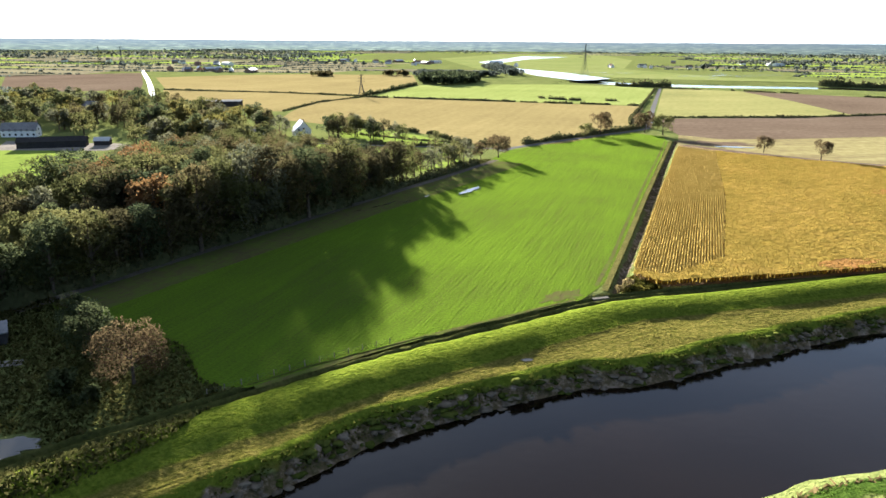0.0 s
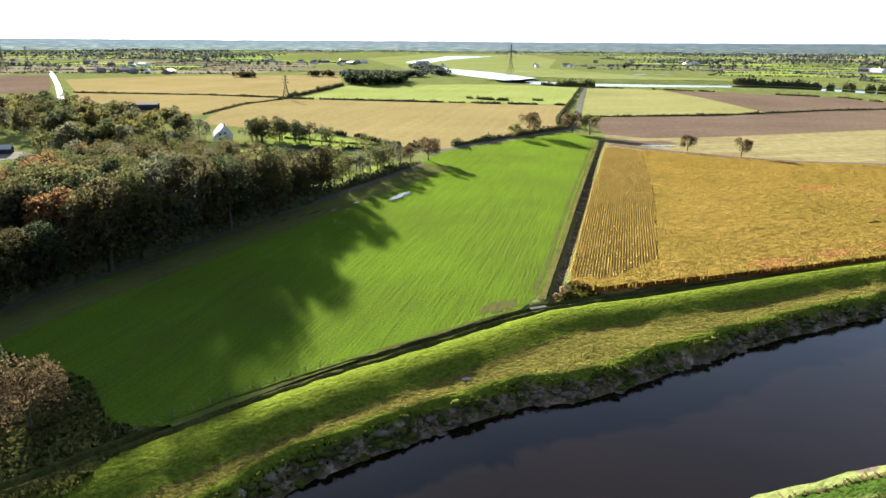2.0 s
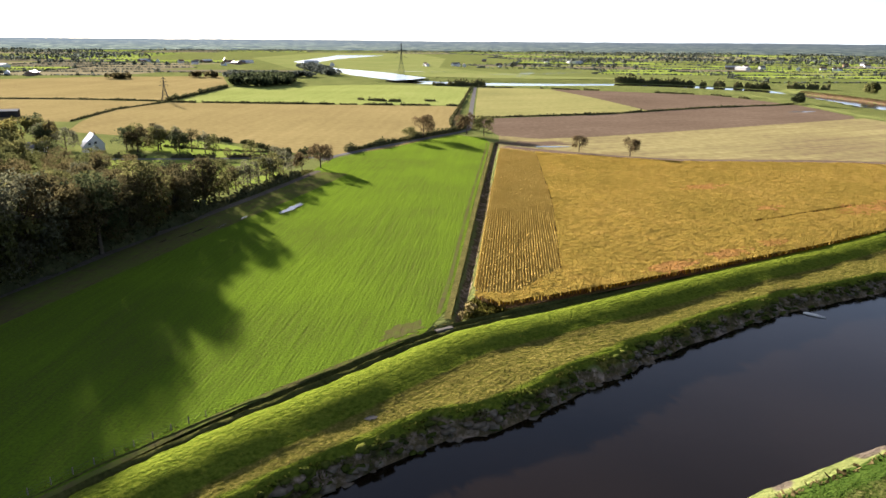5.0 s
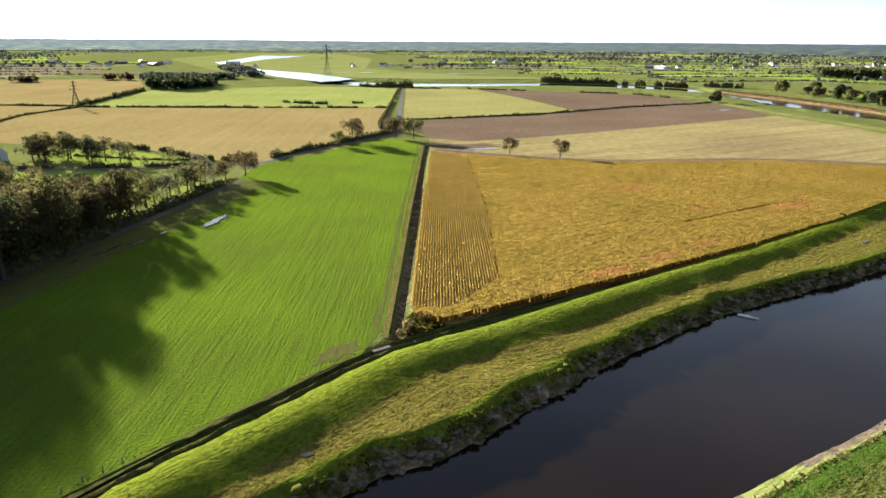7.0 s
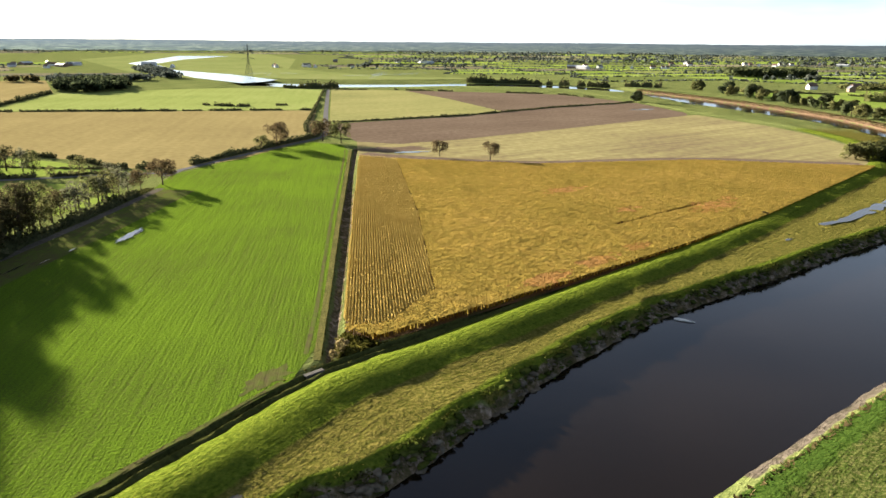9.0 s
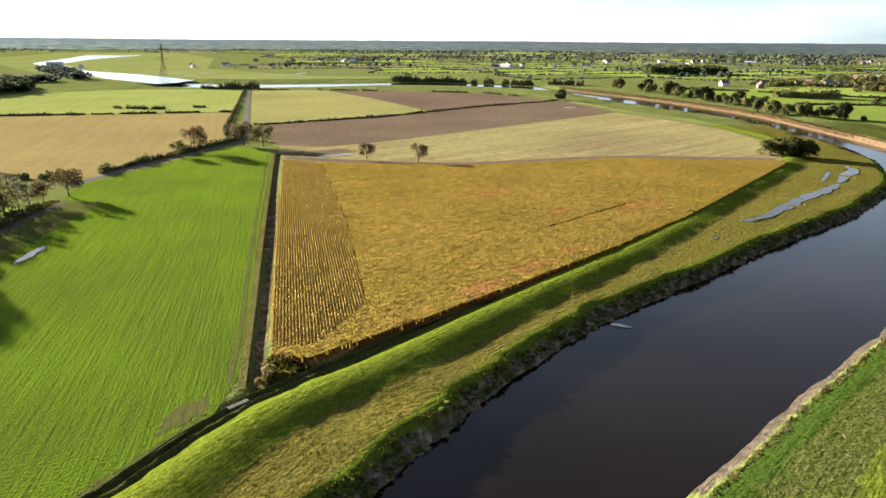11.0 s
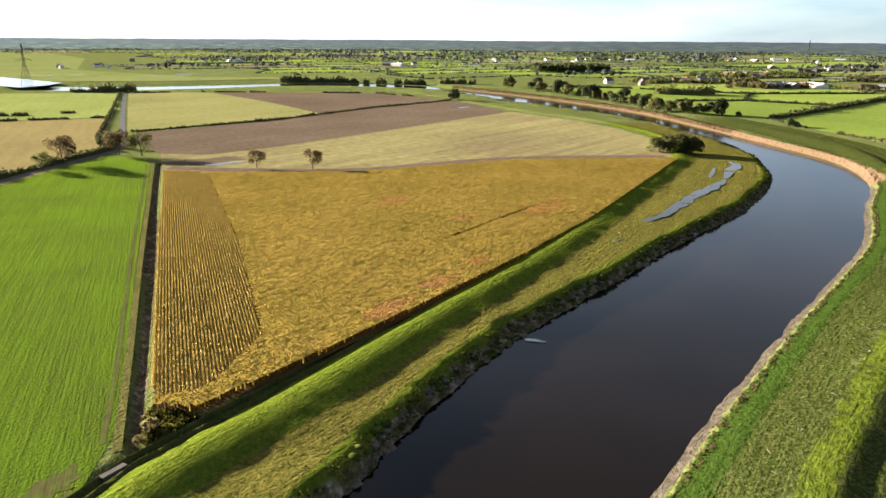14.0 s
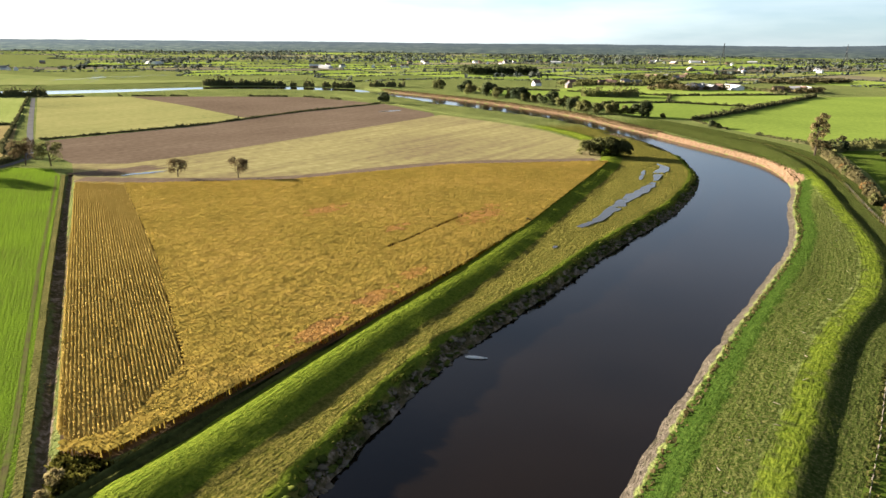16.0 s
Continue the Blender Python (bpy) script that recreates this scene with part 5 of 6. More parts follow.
hedge("hedge", [(470, 470), (530, 540), (606, 520), (653, 442)], 2.6, 2.2, M["hedge_leaf"], "clipped green pasture hedge", 84, 1.0, 0.9)
hedge("hedge", [(606, 520), (690, 604), (860, 563)], 2.6, 2.2, M["hedge_leaf"], "clipped green pasture hedge", 85, 1.0, 0.9, 0.1)
hedge("hedge", [(500, 795), (592, 743), (688, 604)], 2.6, 2.4, M["hedge_leaf"], "clipped green pasture hedge", 86, 1.0, 0.9, 0.1)
hedge("hedge", [(575, 640), (600, 615), (640, 612)], 14.0, 8, M["leaf_olive"], "grey-green willow thicket in the pasture", 87, 1.6, 0.8)
hedge("hedge", [(446, 212), (520, 196), (640, 172)], 3.5, 2.4, M["hedge_leaf"], "rough hedge along the pasture ditch", 88, 0.9, 0.8, 0.2)
hedge("hedge", [(745, 842), (930, 703), (862, 565)], 3.0, 3.0, M["hedge_leaf"], "tall green pasture hedge", 89, 1.2, 0.8, 0.1)
hedge("hedge", [(445, 206), (466, 314), (486, 358)], 3.0, 1.6, M["hedge_leaf"], "rough olive hedge behind the levee", 90, 0.8, 0.8, 0.3)
hedge("hedge", [(428, 196), (400, 166), (372, 137), (340, 104), (306, 76), (276, 48)], 5.5, 3.4, M["leaf_brown"], "brown autumn scrub hedge behind the levee", 103, 0.7, 0.9, 0.1)
hedge("hedge", [(430, 186), (470, 190), (530, 180)], 6.0, 4.0, M["leaf_olive"], "olive scrub along the pasture ditch", 104, 0.9, 0.8, 0.15)
hedge("hedge", [(-84, 842), (-112, 847)], 6, 4.5, M["hedge_leaf"], "dark thicket at the river edge", 91, 1.6, 0.6)
hedge("hedge", [(-88, 843), (-60, 841), (-36, 842)], 10, 8.5, M["hedge_leaf"], "dark thicket at the river edge", 92, 1.6, 0.6)
hedge("hedge", [(150, 1046), (250, 1024), (332, 964), (378, 908), (430, 878)], 10, 8, M["hedge_leaf"], "line of dark bushes beyond the river", 93, 2.2, 0.5, 0.32, settle=True)


# ---------------------------------------------------------------- distant country
def far_country():
    rng = np.random.default_rng(201)
    ca, sa = math.cos(0.20), math.sin(0.20)
    skip = [[(-1080, 380), (-200, 150), (60, -250), (520, -250), (980, 400), (960, 700), (760, 880), (480, 1000), (330, 1030), (-60, 1010), (-300, 1110), (-480, 1010), (-800, 960)],
            [(-160, 1020), (-60, 985), (330, 1030), (330, 1120), (40, 1180), (-180, 1500), (-260, 2400), (-500, 3300), (-1000, 3300), (-900, 2200), (-480, 1350), (-300, 1100)]]
    hedges, trees = [], []
    count = 21
    for size, r0, r1 in ((1.0, 560, 2100), (1.9, 2100, 4350)):
        du, dv = 215 * size, 135 * size
        jit = {}

        def node(i, j):
            if (i, j) not in jit:
                u, v = i * du + rng.uniform(-0.24, 0.24) * du, j * dv + rng.uniform(-0.24, 0.24) * dv
                jit[(i, j)] = np.array([u * ca - v * sa, u * sa + v * ca])
            return jit[(i, j)]

        n = int(5000 / dv)
        for i in range(-n, n):
            for j in range(-4, n):
                q = [node(i, j), node(i + 1, j), node(i + 1, j + 1), node(i, j + 1)]
                c = sum(q) / 4
                r, az = math.hypot(c[0], c[1] + 130), math.degrees(math.atan2(c[0], c[1] + 130))
                if not (r0 < r < r1) or not -64 < az < 72:
                    continue
                if any(inside(np.array([p[0] for p in q] + [c[0]]), np.array([p[1] for p in q] + [c[1]]), s).any() for s in skip):
                    continue
                count += 1
                kind = rng.choice(["pasture", "pasture", "dull_pasture", "dull_pasture", "far_arable"] if c[0] > 0 else ["pasture", "dull_pasture", "far_arable", "far_arable"])
                sheet("field_%d" % count, [tuple(p) for p in q], 0.05, M[kind],
                      {"pasture": "distant green pasture", "dull_pasture": "distant dull green grass field", "far_arable": "distant brown arable field"}[kind], "field")
                for a, b in ((q[0], q[1]), (q[0], q[3])):
                    if rng.uniform() < 0.85:
                        hedges.append((a, b, size))
                for _ in range(int(rng.integers(0, 5) if size < 1.5 else rng.integers(3, 12))):
                    a, b = q[0], q[(1, 3)[int(rng.integers(2))]]
                    trees.append((a + (b - a) * rng.uniform(), rng.uniform(4, 8.5)))
                if rng.uniform() < (0.13 if size < 1.5 else 0.55):      # a small wood or a thicket
                    for _ in range(int(14 * size * size)):
                        trees.append((c + rng.normal(0, 0.22, 2) * [du, dv * 0.6], rng.uniform(7, 13)))
    pieces = []
    for a, b, size in hedges:
        length = np.linalg.norm(b - a)
        m = int(length / (1.9 * size))
        t = rng.uniform(0, 1, m)
        p = a + (b - a) * t[:, None] + rng.normal(0, 0.7, (m, 2))
        s = rng.uniform(1.5, 2.8, m) * (0.8 + 0.35 * size) * 0.8
        pieces.append(cards(rng, np.c_[p, np.zeros(m)], s * 1.9, s, 1.0))
    v, f = stack(pieces)
    tagged(new("far_hedgerows", mesh_of("far_hedgerows", v, f, M["hazed_far_leaf"], normals=upward(rng, len(f), 0.5))), "dark distant hedgerows between fields, haze put into their colour", "hedges", kind="stuff")
    pieces, leans = [], []
    for c, h in trees:
        m = 17 if math.hypot(*c) < 2100 else 9
        d = rng.normal(size=(m, 3))
        d /= np.linalg.norm(d, axis=1)[:, None]
        p = np.array([c[0], c[1], h * 0.58]) + d * np.array([h * 0.42, h * 0.42, h * 0.40]) * rng.uniform(0.5, 1, (m, 1))
        pieces.append(cards(rng, p, h * (0.34 if m > 9 else 0.50), h * (0.34 if m > 9 else 0.44)))
        leans.append(d + [0, 0, 0.5])
    v, f = stack(pieces)
    lean = np.concatenate(leans)
    tagged(new("far_trees", mesh_of("far_trees", v, f, M["hazed_far_leaf"], normals=np.repeat(lean / np.linalg.norm(lean, axis=1)[:, None], 4, 0))), "distant trees and small woods, haze put into their grey-green", "trees", kind="stuff")


far_country()


def thicket(name, poly, h, spacing, size, mat, label, seed):
    """A small far wood seen as one mass of uneven crowns."""
    rng = np.random.default_rng(seed)
    q = np.asarray(poly, float)
    n = int((np.ptp(q[:, 0]) * np.ptp(q[:, 1])) / (spacing * spacing))
    p = np.c_[rng.uniform(q[:, 0].min(), q[:, 0].max(), n), rng.uniform(q[:, 1].min(), q[:, 1].max(), n)]
    p = p[inside(p[:, 0], p[:, 1], poly)]
    pieces, leans = [], []
    for x, y in p:
        hh = h * rng.uniform(0.8, 1.12)
        d = rng.normal(size=(60, 3))
        d /= np.linalg.norm(d, axis=1)[:, None]
        pieces.append(cards(rng, np.array([x, y, hh * 0.55]) + d * np.array([spacing * 0.62, spacing * 0.62, hh * 0.45]) * rng.uniform(0.6, 1, (60, 1)), size * 0.8, size * 0.8))
        leans.append(d + [0, 0, 0.35] + rng.normal(0, 0.15, d.shape))
    lean = np.concatenate(leans)
    v, f = stack(pieces)
    return tagged(new(name, mesh_of(name, v, f, mat, normals=np.repeat(lean / np.linalg.norm(lean, axis=1)[:, None], 4, 0))), label, "wood", kind="stuff")


thicket("copse", [(-375, 775), (-322, 745), (-300, 790), (-300, 815), (-342, 920), (-420, 920)], 13, 9, 3.0, M["leaf_dark"], "dark green copse in the fields", 301)
thicket("pine_wood", [(708, 1203), (854, 1169), (875, 1210), (829, 1290), (730, 1290)], 17, 9, 3.2, M["leaf_dark"], "dense dark conifer plantation", 302)
thicket("copse", [(-470, 960), (-330, 1010), (-330, 1060), (-480, 1030)], 10, 12, 3.0, M["hazed_far_leaf"], "trees along the estuary, haze put into their grey-green", 303)
thicket("copse", [(-330, 1080), (-300, 1060), (-400, 1330), (-470, 1450), (-480, 1400)], 11, 12, 3.2, M["hazed_far_leaf"], "trees along the estuary, haze put into their grey-green", 304)
thicket("copse", [(-620, 890), (-590, 880), (-585, 905), (-615, 915)], 9, 9, 2.6, M["leaf_brown"], "brown clump of trees in the stubble", 305)
thicket("copse", [(-520, 960), (-480, 960), (-480, 985), (-520, 990)], 9, 9, 2.6, M["leaf_brown"], "brown clump of trees at the field edge", 306)
def hamlet_trees():
    rng = np.random.default_rng(307)
    spots = [(-470, 165, -335, 300, 80), (-335, 190, -232, 262, 46), (-290, 145, -215, 185, 26), (-640, 240, -440, 360, 40)]
    for x0, y0, x1, y1, n in spots:
        for _ in range(n):
            x, y = rng.uniform(x0, x1), rng.uniform(y0, y1)
            if min(math.hypot(x - hx, y - hy) for hx, hy in HOUSES) < 11:
                continue
            sunward = ((x + 222) * -0.6 + (y - 222) * 0.8, (x + 222) * 0.8 + (y - 222) * 0.6)
            if 0 < sunward[0] < 75 and abs(sunward[1]) < 12:
                continue
            leaf = ("olive", "grey", "brown", "dark", "olive", "yellow")[int(rng.integers(6))]
            plant_tree("garden_%s_%d" % (leaf, rng.integers(3)), x, y, rng.uniform(1.0, 1.6), rng.uniform(0, 6.28),
                       {"olive": "olive green garden tree in the hamlet", "brown": "brown autumn garden tree in the hamlet", "dark": "dark evergreen tree in the hamlet",
                        "yellow": "yellowing garden tree in the hamlet", "grey": "grey-green garden tree in the hamlet"}[leaf], "hamlet trees")


HOUSES = [(-222, 222), (-219, 212), (-279, 188), (-250, 203), (-395, 362), (-318, 122), (-372, 146), (-378, 272), (-371, 283), (-455, 275), (-300, 139), (-335, 130), (-262, 195), (-372, 260), (-290, 128), (-310, 110), (-340, 118), (-355, 130)]
hamlet_trees()
for i, (x, y, s) in enumerate(((-184, 221, 1.25), (-193, 216, 1.3), (-202, 221, 1.2), (-178, 228, 1.15), (-190, 233, 1.3), (-170, 218, 1.05), (-206, 232, 1.1))):
    plant_tree("garden_%s_%d" % (("olive", "brown", "dark")[i % 3], i % 3), x, y, s, i * 1.3, "dense %s tree beside the paddock" % ("olive green", "brown autumn", "dark green")[i % 3], "paddock trees")
thicket("copse", [(-1500, 400), (-560, 250), (-600, 330), (-760, 410), (-1400, 640)], 10, 26, 3.0, M["hazed_far_leaf"], "trees beyond the hamlet, haze put into their grey-green", 309)
sheet("marsh", [(-170, 1100), (-60, 1066), (60, 1070), (160, 1086), (330, 1090), (330, 1100), (40, 1180), (-180, 1500), (-260, 2400), (-500, 3300), (-1000, 3300), (-900, 2200), (-480, 1350), (-300, 1100)],
      0.06, M["saltmarsh"], "pale olive estuary saltmarsh", "marsh")
sheet("estuary_1", [(-184, 953), (-160, 990), (-146, 1049), (-256, 1235), (-393, 1400), (-560, 1800), (-600, 2250), (-560, 2800), (-760, 2800), (-690, 2300), (-640, 1850), (-412, 1368), (-290, 1106)],
      0.12, M["puddle_water"], "bright tidal estuary water", "water")


# ---------------------------------------------------------------- buildings
def gable(bm, w, d, z0, z1, over=0.4, thick=0.25):
    """A pitched roof over a w x d plan, ridge along x."""
    for s in (1, -1):
        a = [(-w / 2 - over, s * (d / 2 + over), z0 - over * (z1 - z0) / (d / 2)), (w / 2 + over, s * (d / 2 + over), z0 - over * (z1 - z0) / (d / 2)), (w / 2 + over, 0, z1), (-w / 2 - over, 0, z1)]
        lo = [bm.verts.new(p) for p in a]
        hi = [bm.verts.new((p[0], p[1], p[2] + thick)) for p in a]
        bm.faces.new(lo), bm.faces.new(hi)
        for i in range(4):
            bm.faces.new((lo[i], lo[(i + 1) % 4], hi[(i + 1) % 4], hi[i]))


def building(name, x, y, turn, w, d, eaves, ridge, wall, roof, label, group="", chimneys=1, windows=True, cat="house"):
    h = thing(name, label, cat, group, at=pose(x, y, 0, 0, 0, turn))
    bm = bmesh.new()
    vs = [bm.verts.new((sx * w / 2, sy * d / 2, z)) for z in (-0.3, eaves) for sx, sy in ((-1, -1), (1, -1), (1, 1), (-1, 1))]
    for i in range(4):
        bm.faces.new((vs[i], vs[(i + 1) % 4], vs[4 + (i + 1) % 4], vs[4 + i]))
    for k, (a, b) in enumerate(((7, 4), (5, 6))):
        top = bm.verts.new(((-1, 1)[k] * w / 2, 0, ridge - 0.03))
        bm.faces.new((vs[a], vs[b], top))
    part("wall", bm, wall, h)
    bm = bmesh.new()
    gable(bm, w, d, eaves, ridge)
    rf = part("roof", bm, roof, h)
    for i in range(chimneys):
        bm = bmesh.new()
        boxes(bm, (-1, 1)[i % 2] * (w / 2 - 0.7), 0, ridge + 0.5, 0.8, 0.6, 1.8)
        part("chimney", bm, M["brick"], rf)
    if windows:
        for s in (1, -1):
            for lvl in range(2 if eaves > 4 else 1):
                for i in range(max(2, int(w / 3.2))):
                    wx = -w / 2 + w * (i + 0.5) / max(2, int(w / 3.2))
                    bm = bmesh.new()
                    boxes(bm, wx, s * (d / 2 + 0.02), 1.5 + 2.6 * lvl, 1.15, 0.10, 1.2)
                    part("window", bm, M["glass"], h)
            for z in ((1.6, 4.4) if ridge > 6 else (1.6,)):
                bm = bmesh.new()
                boxes(bm, s * (w / 2 + 0.02), 0.0, z, 0.10, 1.3, 1.2)
                part("window", bm, M["glass"], h)
    return h


building("cottage", -222, 222, 132, 13, 9, 3.8, 8.8, M["white_render"], M["glare_slate"], "white rendered cottage with a wet slate roof, glare painted in its colour", "", 1)
building("cottage", -219.5, 213.5, 132, 7, 6.4, 3.2, 6.4, M["white_render"], M["glare_slate"], "white gabled cottage wing with a slate roof", "", 0)
building("house", -279, 190, 25, 7, 8, 4.4, 7.6, M["white_render"], M["slate"], "white house half hidden by trees", "hamlet houses", 1)
building("house", -250, 205, 20, 20, 6, 3.0, 5.4, M["white_render"], M["slate"], "long low white house with a slate roof", "hamlet houses", 1)
building("barn", -395, 362, 30, 38, 13, 4.6, 5.6, M["dark_board"], M["dull_sheet"], "long barn with a pale sheet metal roof", "", 0, False, "barn")
building("barn", -318, 122, 38, 34, 9, 3.4, 5.4, M["dark_board"], M["dark_board"], "long dark timber stable barn", "", 0, False, "barn")
building("house", -372, 146, 30, 20, 8, 4.2, 8.2, M["white_render"], M["slate"], "white farmhouse with a dark slate roof", "farm", 2)
building("house", -378, 272, 15, 10, 8, 5.0, 8.6, M["white_render"], M["slate"], "white house with a grey roof", "hamlet houses", 1)
building("shed", -371, 283, 100, 14, 12, 3.6, 6.4, M["white_render"], M["roof_sheet"], "shed with a bright wet metal roof", "farm", 0, False, "shed")
building("house", -455, 275, 15, 12, 8, 5.0, 8.6, M["brick"], M["slate"], "brick house among trees", "hamlet houses", 1)
building("shed", -300, 139, 30, 8, 6, 2.6, 4.2, M["dark_board"], M["roof_sheet"], "small shed with a pale roof beside the barn", "farm", 0, False, "shed")
building("shed", -109, -74, 50, 9, 6, 2.6, 3.8, M["dark_board"], M["slate"], "grey farm shed with a sheet roof", "farm", 0, False, "shed")


def villages():
    rng = np.random.default_rng(401)
    plan = ((828, 690, 60, 22, 12), (800, 830, 90, 40, 9), (930, 590, 30, 25, 4), (1041, 954, 120, 60, 9), (700, 1650, 160, 60, 8), (1150, 1950, 260, 90, 12),
            (1900, 1850, 420, 160, 16), (1550, 1250, 200, 80, 8), (-760, 1650, 260, 110, 16), (-1300, 1250, 260, 80, 9), (-880, 960, 120, 30, 8), (150, 2050, 200, 70, 7), (-60, 1620, 130, 50, 6))
    for cx, cy, rx, ry, n in plan:
        for _ in range(n):
            wide = rng.uniform() < (0.2 if cy > 1000 else 0.08)
            building("house", cx + rng.normal(0, rx * 0.6), cy + rng.normal(0, ry * 0.6), rng.uniform(0, 180), 34 if wide else rng.uniform(10, 16), 14 if wide else 8,
                     4.6, 7.6 if wide else 8.4, M["brick"] if rng.uniform() < (0.35 if cy > 1000 else 0.7) else M["white_render"],
                     M["roof_sheet"] if wide else M["red_tile"] if rng.uniform() < 0.55 else M["slate"],
                     "long distant farm shed with a metal roof" if wide else "distant village house among trees", "distant houses", 0, False)


villages()
for k, (x, y, rx, ry) in enumerate(((828, 700, 85, 34), (800, 838, 120, 40), (930, 596, 50, 30), (1041, 960, 150, 60), (1180, 780, 120, 40))):
    thicket("copse", [(x + rx * math.cos(a / 4), y + ry * math.sin(a / 4)) for a in range(25)], 7.5, 15, 2.6, M["leaf_olive"] if k % 2 else M["leaf_brown"], "olive and brown trees among the houses", 310 + k)


# ---------------------------------------------------------------- pylons, fence, small things
def strut(bm, a, b, r):
    a, b = Vector(a), Vector(b)
    q = (b - a).to_track_quat("Z", "Y").to_matrix().to_4x4()
    bmesh.ops.create_cube(bm, size=1.0, matrix=Matrix.Translation((a + b) / 2) @ q @ Matrix.Diagonal((r, r, (b - a).length, 1)))


def pylon(x, y, turn, h, base, r, label):
    p = thing("pylon", label, "pylon", "power line pylons", at=pose(x, y, 0, 0, 0, turn))

    def half(z):
        t = z / h
        return base / 2 * (1 - t / 0.62) + 0.085 * base * (t / 0.62) if t < 0.62 else base * 0.085 * (1 - 0.75 * (t - 0.62) / 0.38)

    corners = ((1, 1), (-1, 1), (-1, -1), (1, -1))
    for sx, sy in corners:
        bm = bmesh.new()
        zs = [0, 0.2 * h, 0.4 * h, 0.62 * h, h]
        for a, b in zip(zs[:-1], zs[1:]):
            strut(bm, (sx * half(a), sy * half(a), a), (sx * half(b), sy * half(b), b), r)
        part("leg", bm, M["steel"], p)
    zs = [h * t for t in (0.02, 0.2, 0.36, 0.48, 0.57, 0.66, 0.74, 0.82, 0.90, 0.97)]
    for k in range(4):
        bm = bmesh.new()
        (ax, ay), (bx, by) = corners[k], corners[(k + 1) % 4]
        for a, b in zip(zs[:-1], zs[1:]):
            strut(bm, (ax * half(a), ay * half(a), a), (bx * half(b), by * half(b), b), r * 0.6)
            strut(bm, (bx * half(a), by * half(a), a), (ax * half(b), ay * half(b), b), r * 0.6)
        part("bracing", bm, M["steel"], p)
    for z, reach in ((0.66, 0.17), (0.80, 0.14), (0.93, 0.10)):
        for s in (1, -1):
            bm = bmesh.new()
            tip = (s * reach * h, 0, z * h + 0.01 * h)
            for sy in (1, -1):
                strut(bm, (s * half(z * h), sy * half(z * h), z * h), tip, r * 0.7)
                strut(bm, (s * half(z * h + 0.045 * h), sy * half(z * h), z * h + 0.045 * h), tip, r * 0.6)
            strut(bm, tip, (tip[0], 0, tip[2] - 0.035 * h), r * 0.8)
            part("crossarm", bm, M["steel"], p)
    return p


pylon(-339, 528, 35, 23, 6.5, 0.32, "grey lattice steel pylon at the stubble edge")
pylon(-156, 852, 40, 56, 12, 0.22, "tall grey lattice steel pylon in the grass")
pylon(-1090, 891, 40, 45, 11, 0.36, "grey lattice steel pylon in distant fields")
pylon(-1050, 905, 40, 45, 11, 0.36, "grey lattice steel pylon in distant fields")
pylon(2269, 1986, 30, 72, 16, 0.7, "tall distant lattice steel pylon")
pylon(2480, 1612, 30, 72, 16, 0.7, "tall distant lattice steel pylon")


def post_fence(name, line, gap, label, rails=2):
    line = np.asarray(line, float)
    fence = thing(name, label, "fence")
    seg = np.r_[0, np.cumsum(np.linalg.norm(np.diff(line, axis=0), axis=1))]
    s = np.arange(0, seg[-1], gap)
    c = np.stack([np.interp(s, seg, line[:, 0]), np.interp(s, seg, line[:, 1])], 1)
    z = height_at(c[:, 0], c[:, 1])
    bm = bmesh.new()
    boxes(bm, 0, 0, 0.5, 0.12, 0.12, 1.4)
    me = bpy.data.meshes.new("post")
    bm.to_mesh(me)
    bm.free()
    me.materials.append(M["wood_grey"])
    for (x, y), zz in zip(c, z):
        child("post", me, fence).location = (x, y, zz)
    for k in range(rails):
        bm = bmesh.new()
        for i in range(len(c) - 1):
            strut(bm, (*c[i], z[i] + 0.55 + 0.45 * k), (*c[i + 1], z[i + 1] + 0.55 + 0.45 * k), 0.014)
        part("wire", bm, M["steel"], fence)
    return fence


post_fence("wire_fence", offset(DITCH[9:16], 2.2), 3.0, "grey wooden posts with wire along the crop edge")
post_fence("wire_fence", offset(LEVEE_R[7:60], -9.5), 3.5, "grey post and wire fence behind the levee")


def puddle(name, x, y, turn, length, width, z, label, seed, mat="puddle_water"):
    if z is None:
        a = np.linspace(-0.4, 0.4, 9) * length
        z = float(height_at(x + a * math.cos(turn), y + a * math.sin(turn)).max()) + 0.03
    rng = np.random.default_rng(seed)
    a = np.linspace(0, 2 * np.pi, 28, endpoint=False)
    r = 0.75 + 0.25 * rng.uniform(-1, 1, 28)
    px, py = np.cos(a) * r * length / 2, np.sin(a) * r * width / 2
    c, s = math.cos(turn), math.sin(turn)
    return sheet(name, list(zip(x + px * c - py * s, y + px * s + py * c)), z, M[mat], label, "puddle", "")


for x, y, turn, le, w, k in ((-68.2, 99.5, 1.45, 22, 4.0, 1), (-66.6, 103.5, 1.45, 9, 0.8, 2), (-70.0, 96.0, 1.45, 8, 0.6, 3), (-88, 66, 1.4, 9, 1.0, 4), (-90, 60, 1.4, 6, 0.7, 5),
                             (-83, 72, 1.4, 7, 0.8, 6), (-80, 84, 1.4, 5, 0.6, 7), (-93, 52, 1.4, 5, 0.6, 8)):
    puddle("puddle", x, y, turn, le, w, 0.17, "long rainwater puddle in the crop tramline", k)
puddle("puddle", -8.6, -40.4, 0.3, 3.0, 1.8, None, "small muddy puddle on the floodplain", 11)
puddle("field_27", -9.5, -5.5, 0.92, 17, 7, 0.075, "thin trampled crop at the field corner", 33, "worn_crop")
puddle("field_25", 22, 286, 0.3, 58, 26, 0.09, "bare trampled earth at the field gate", 31, "ploughed")
puddle("puddle", 32, 274, 0.2, 28, 6.0, 0.12, "long puddle on the stubble edge", 12)
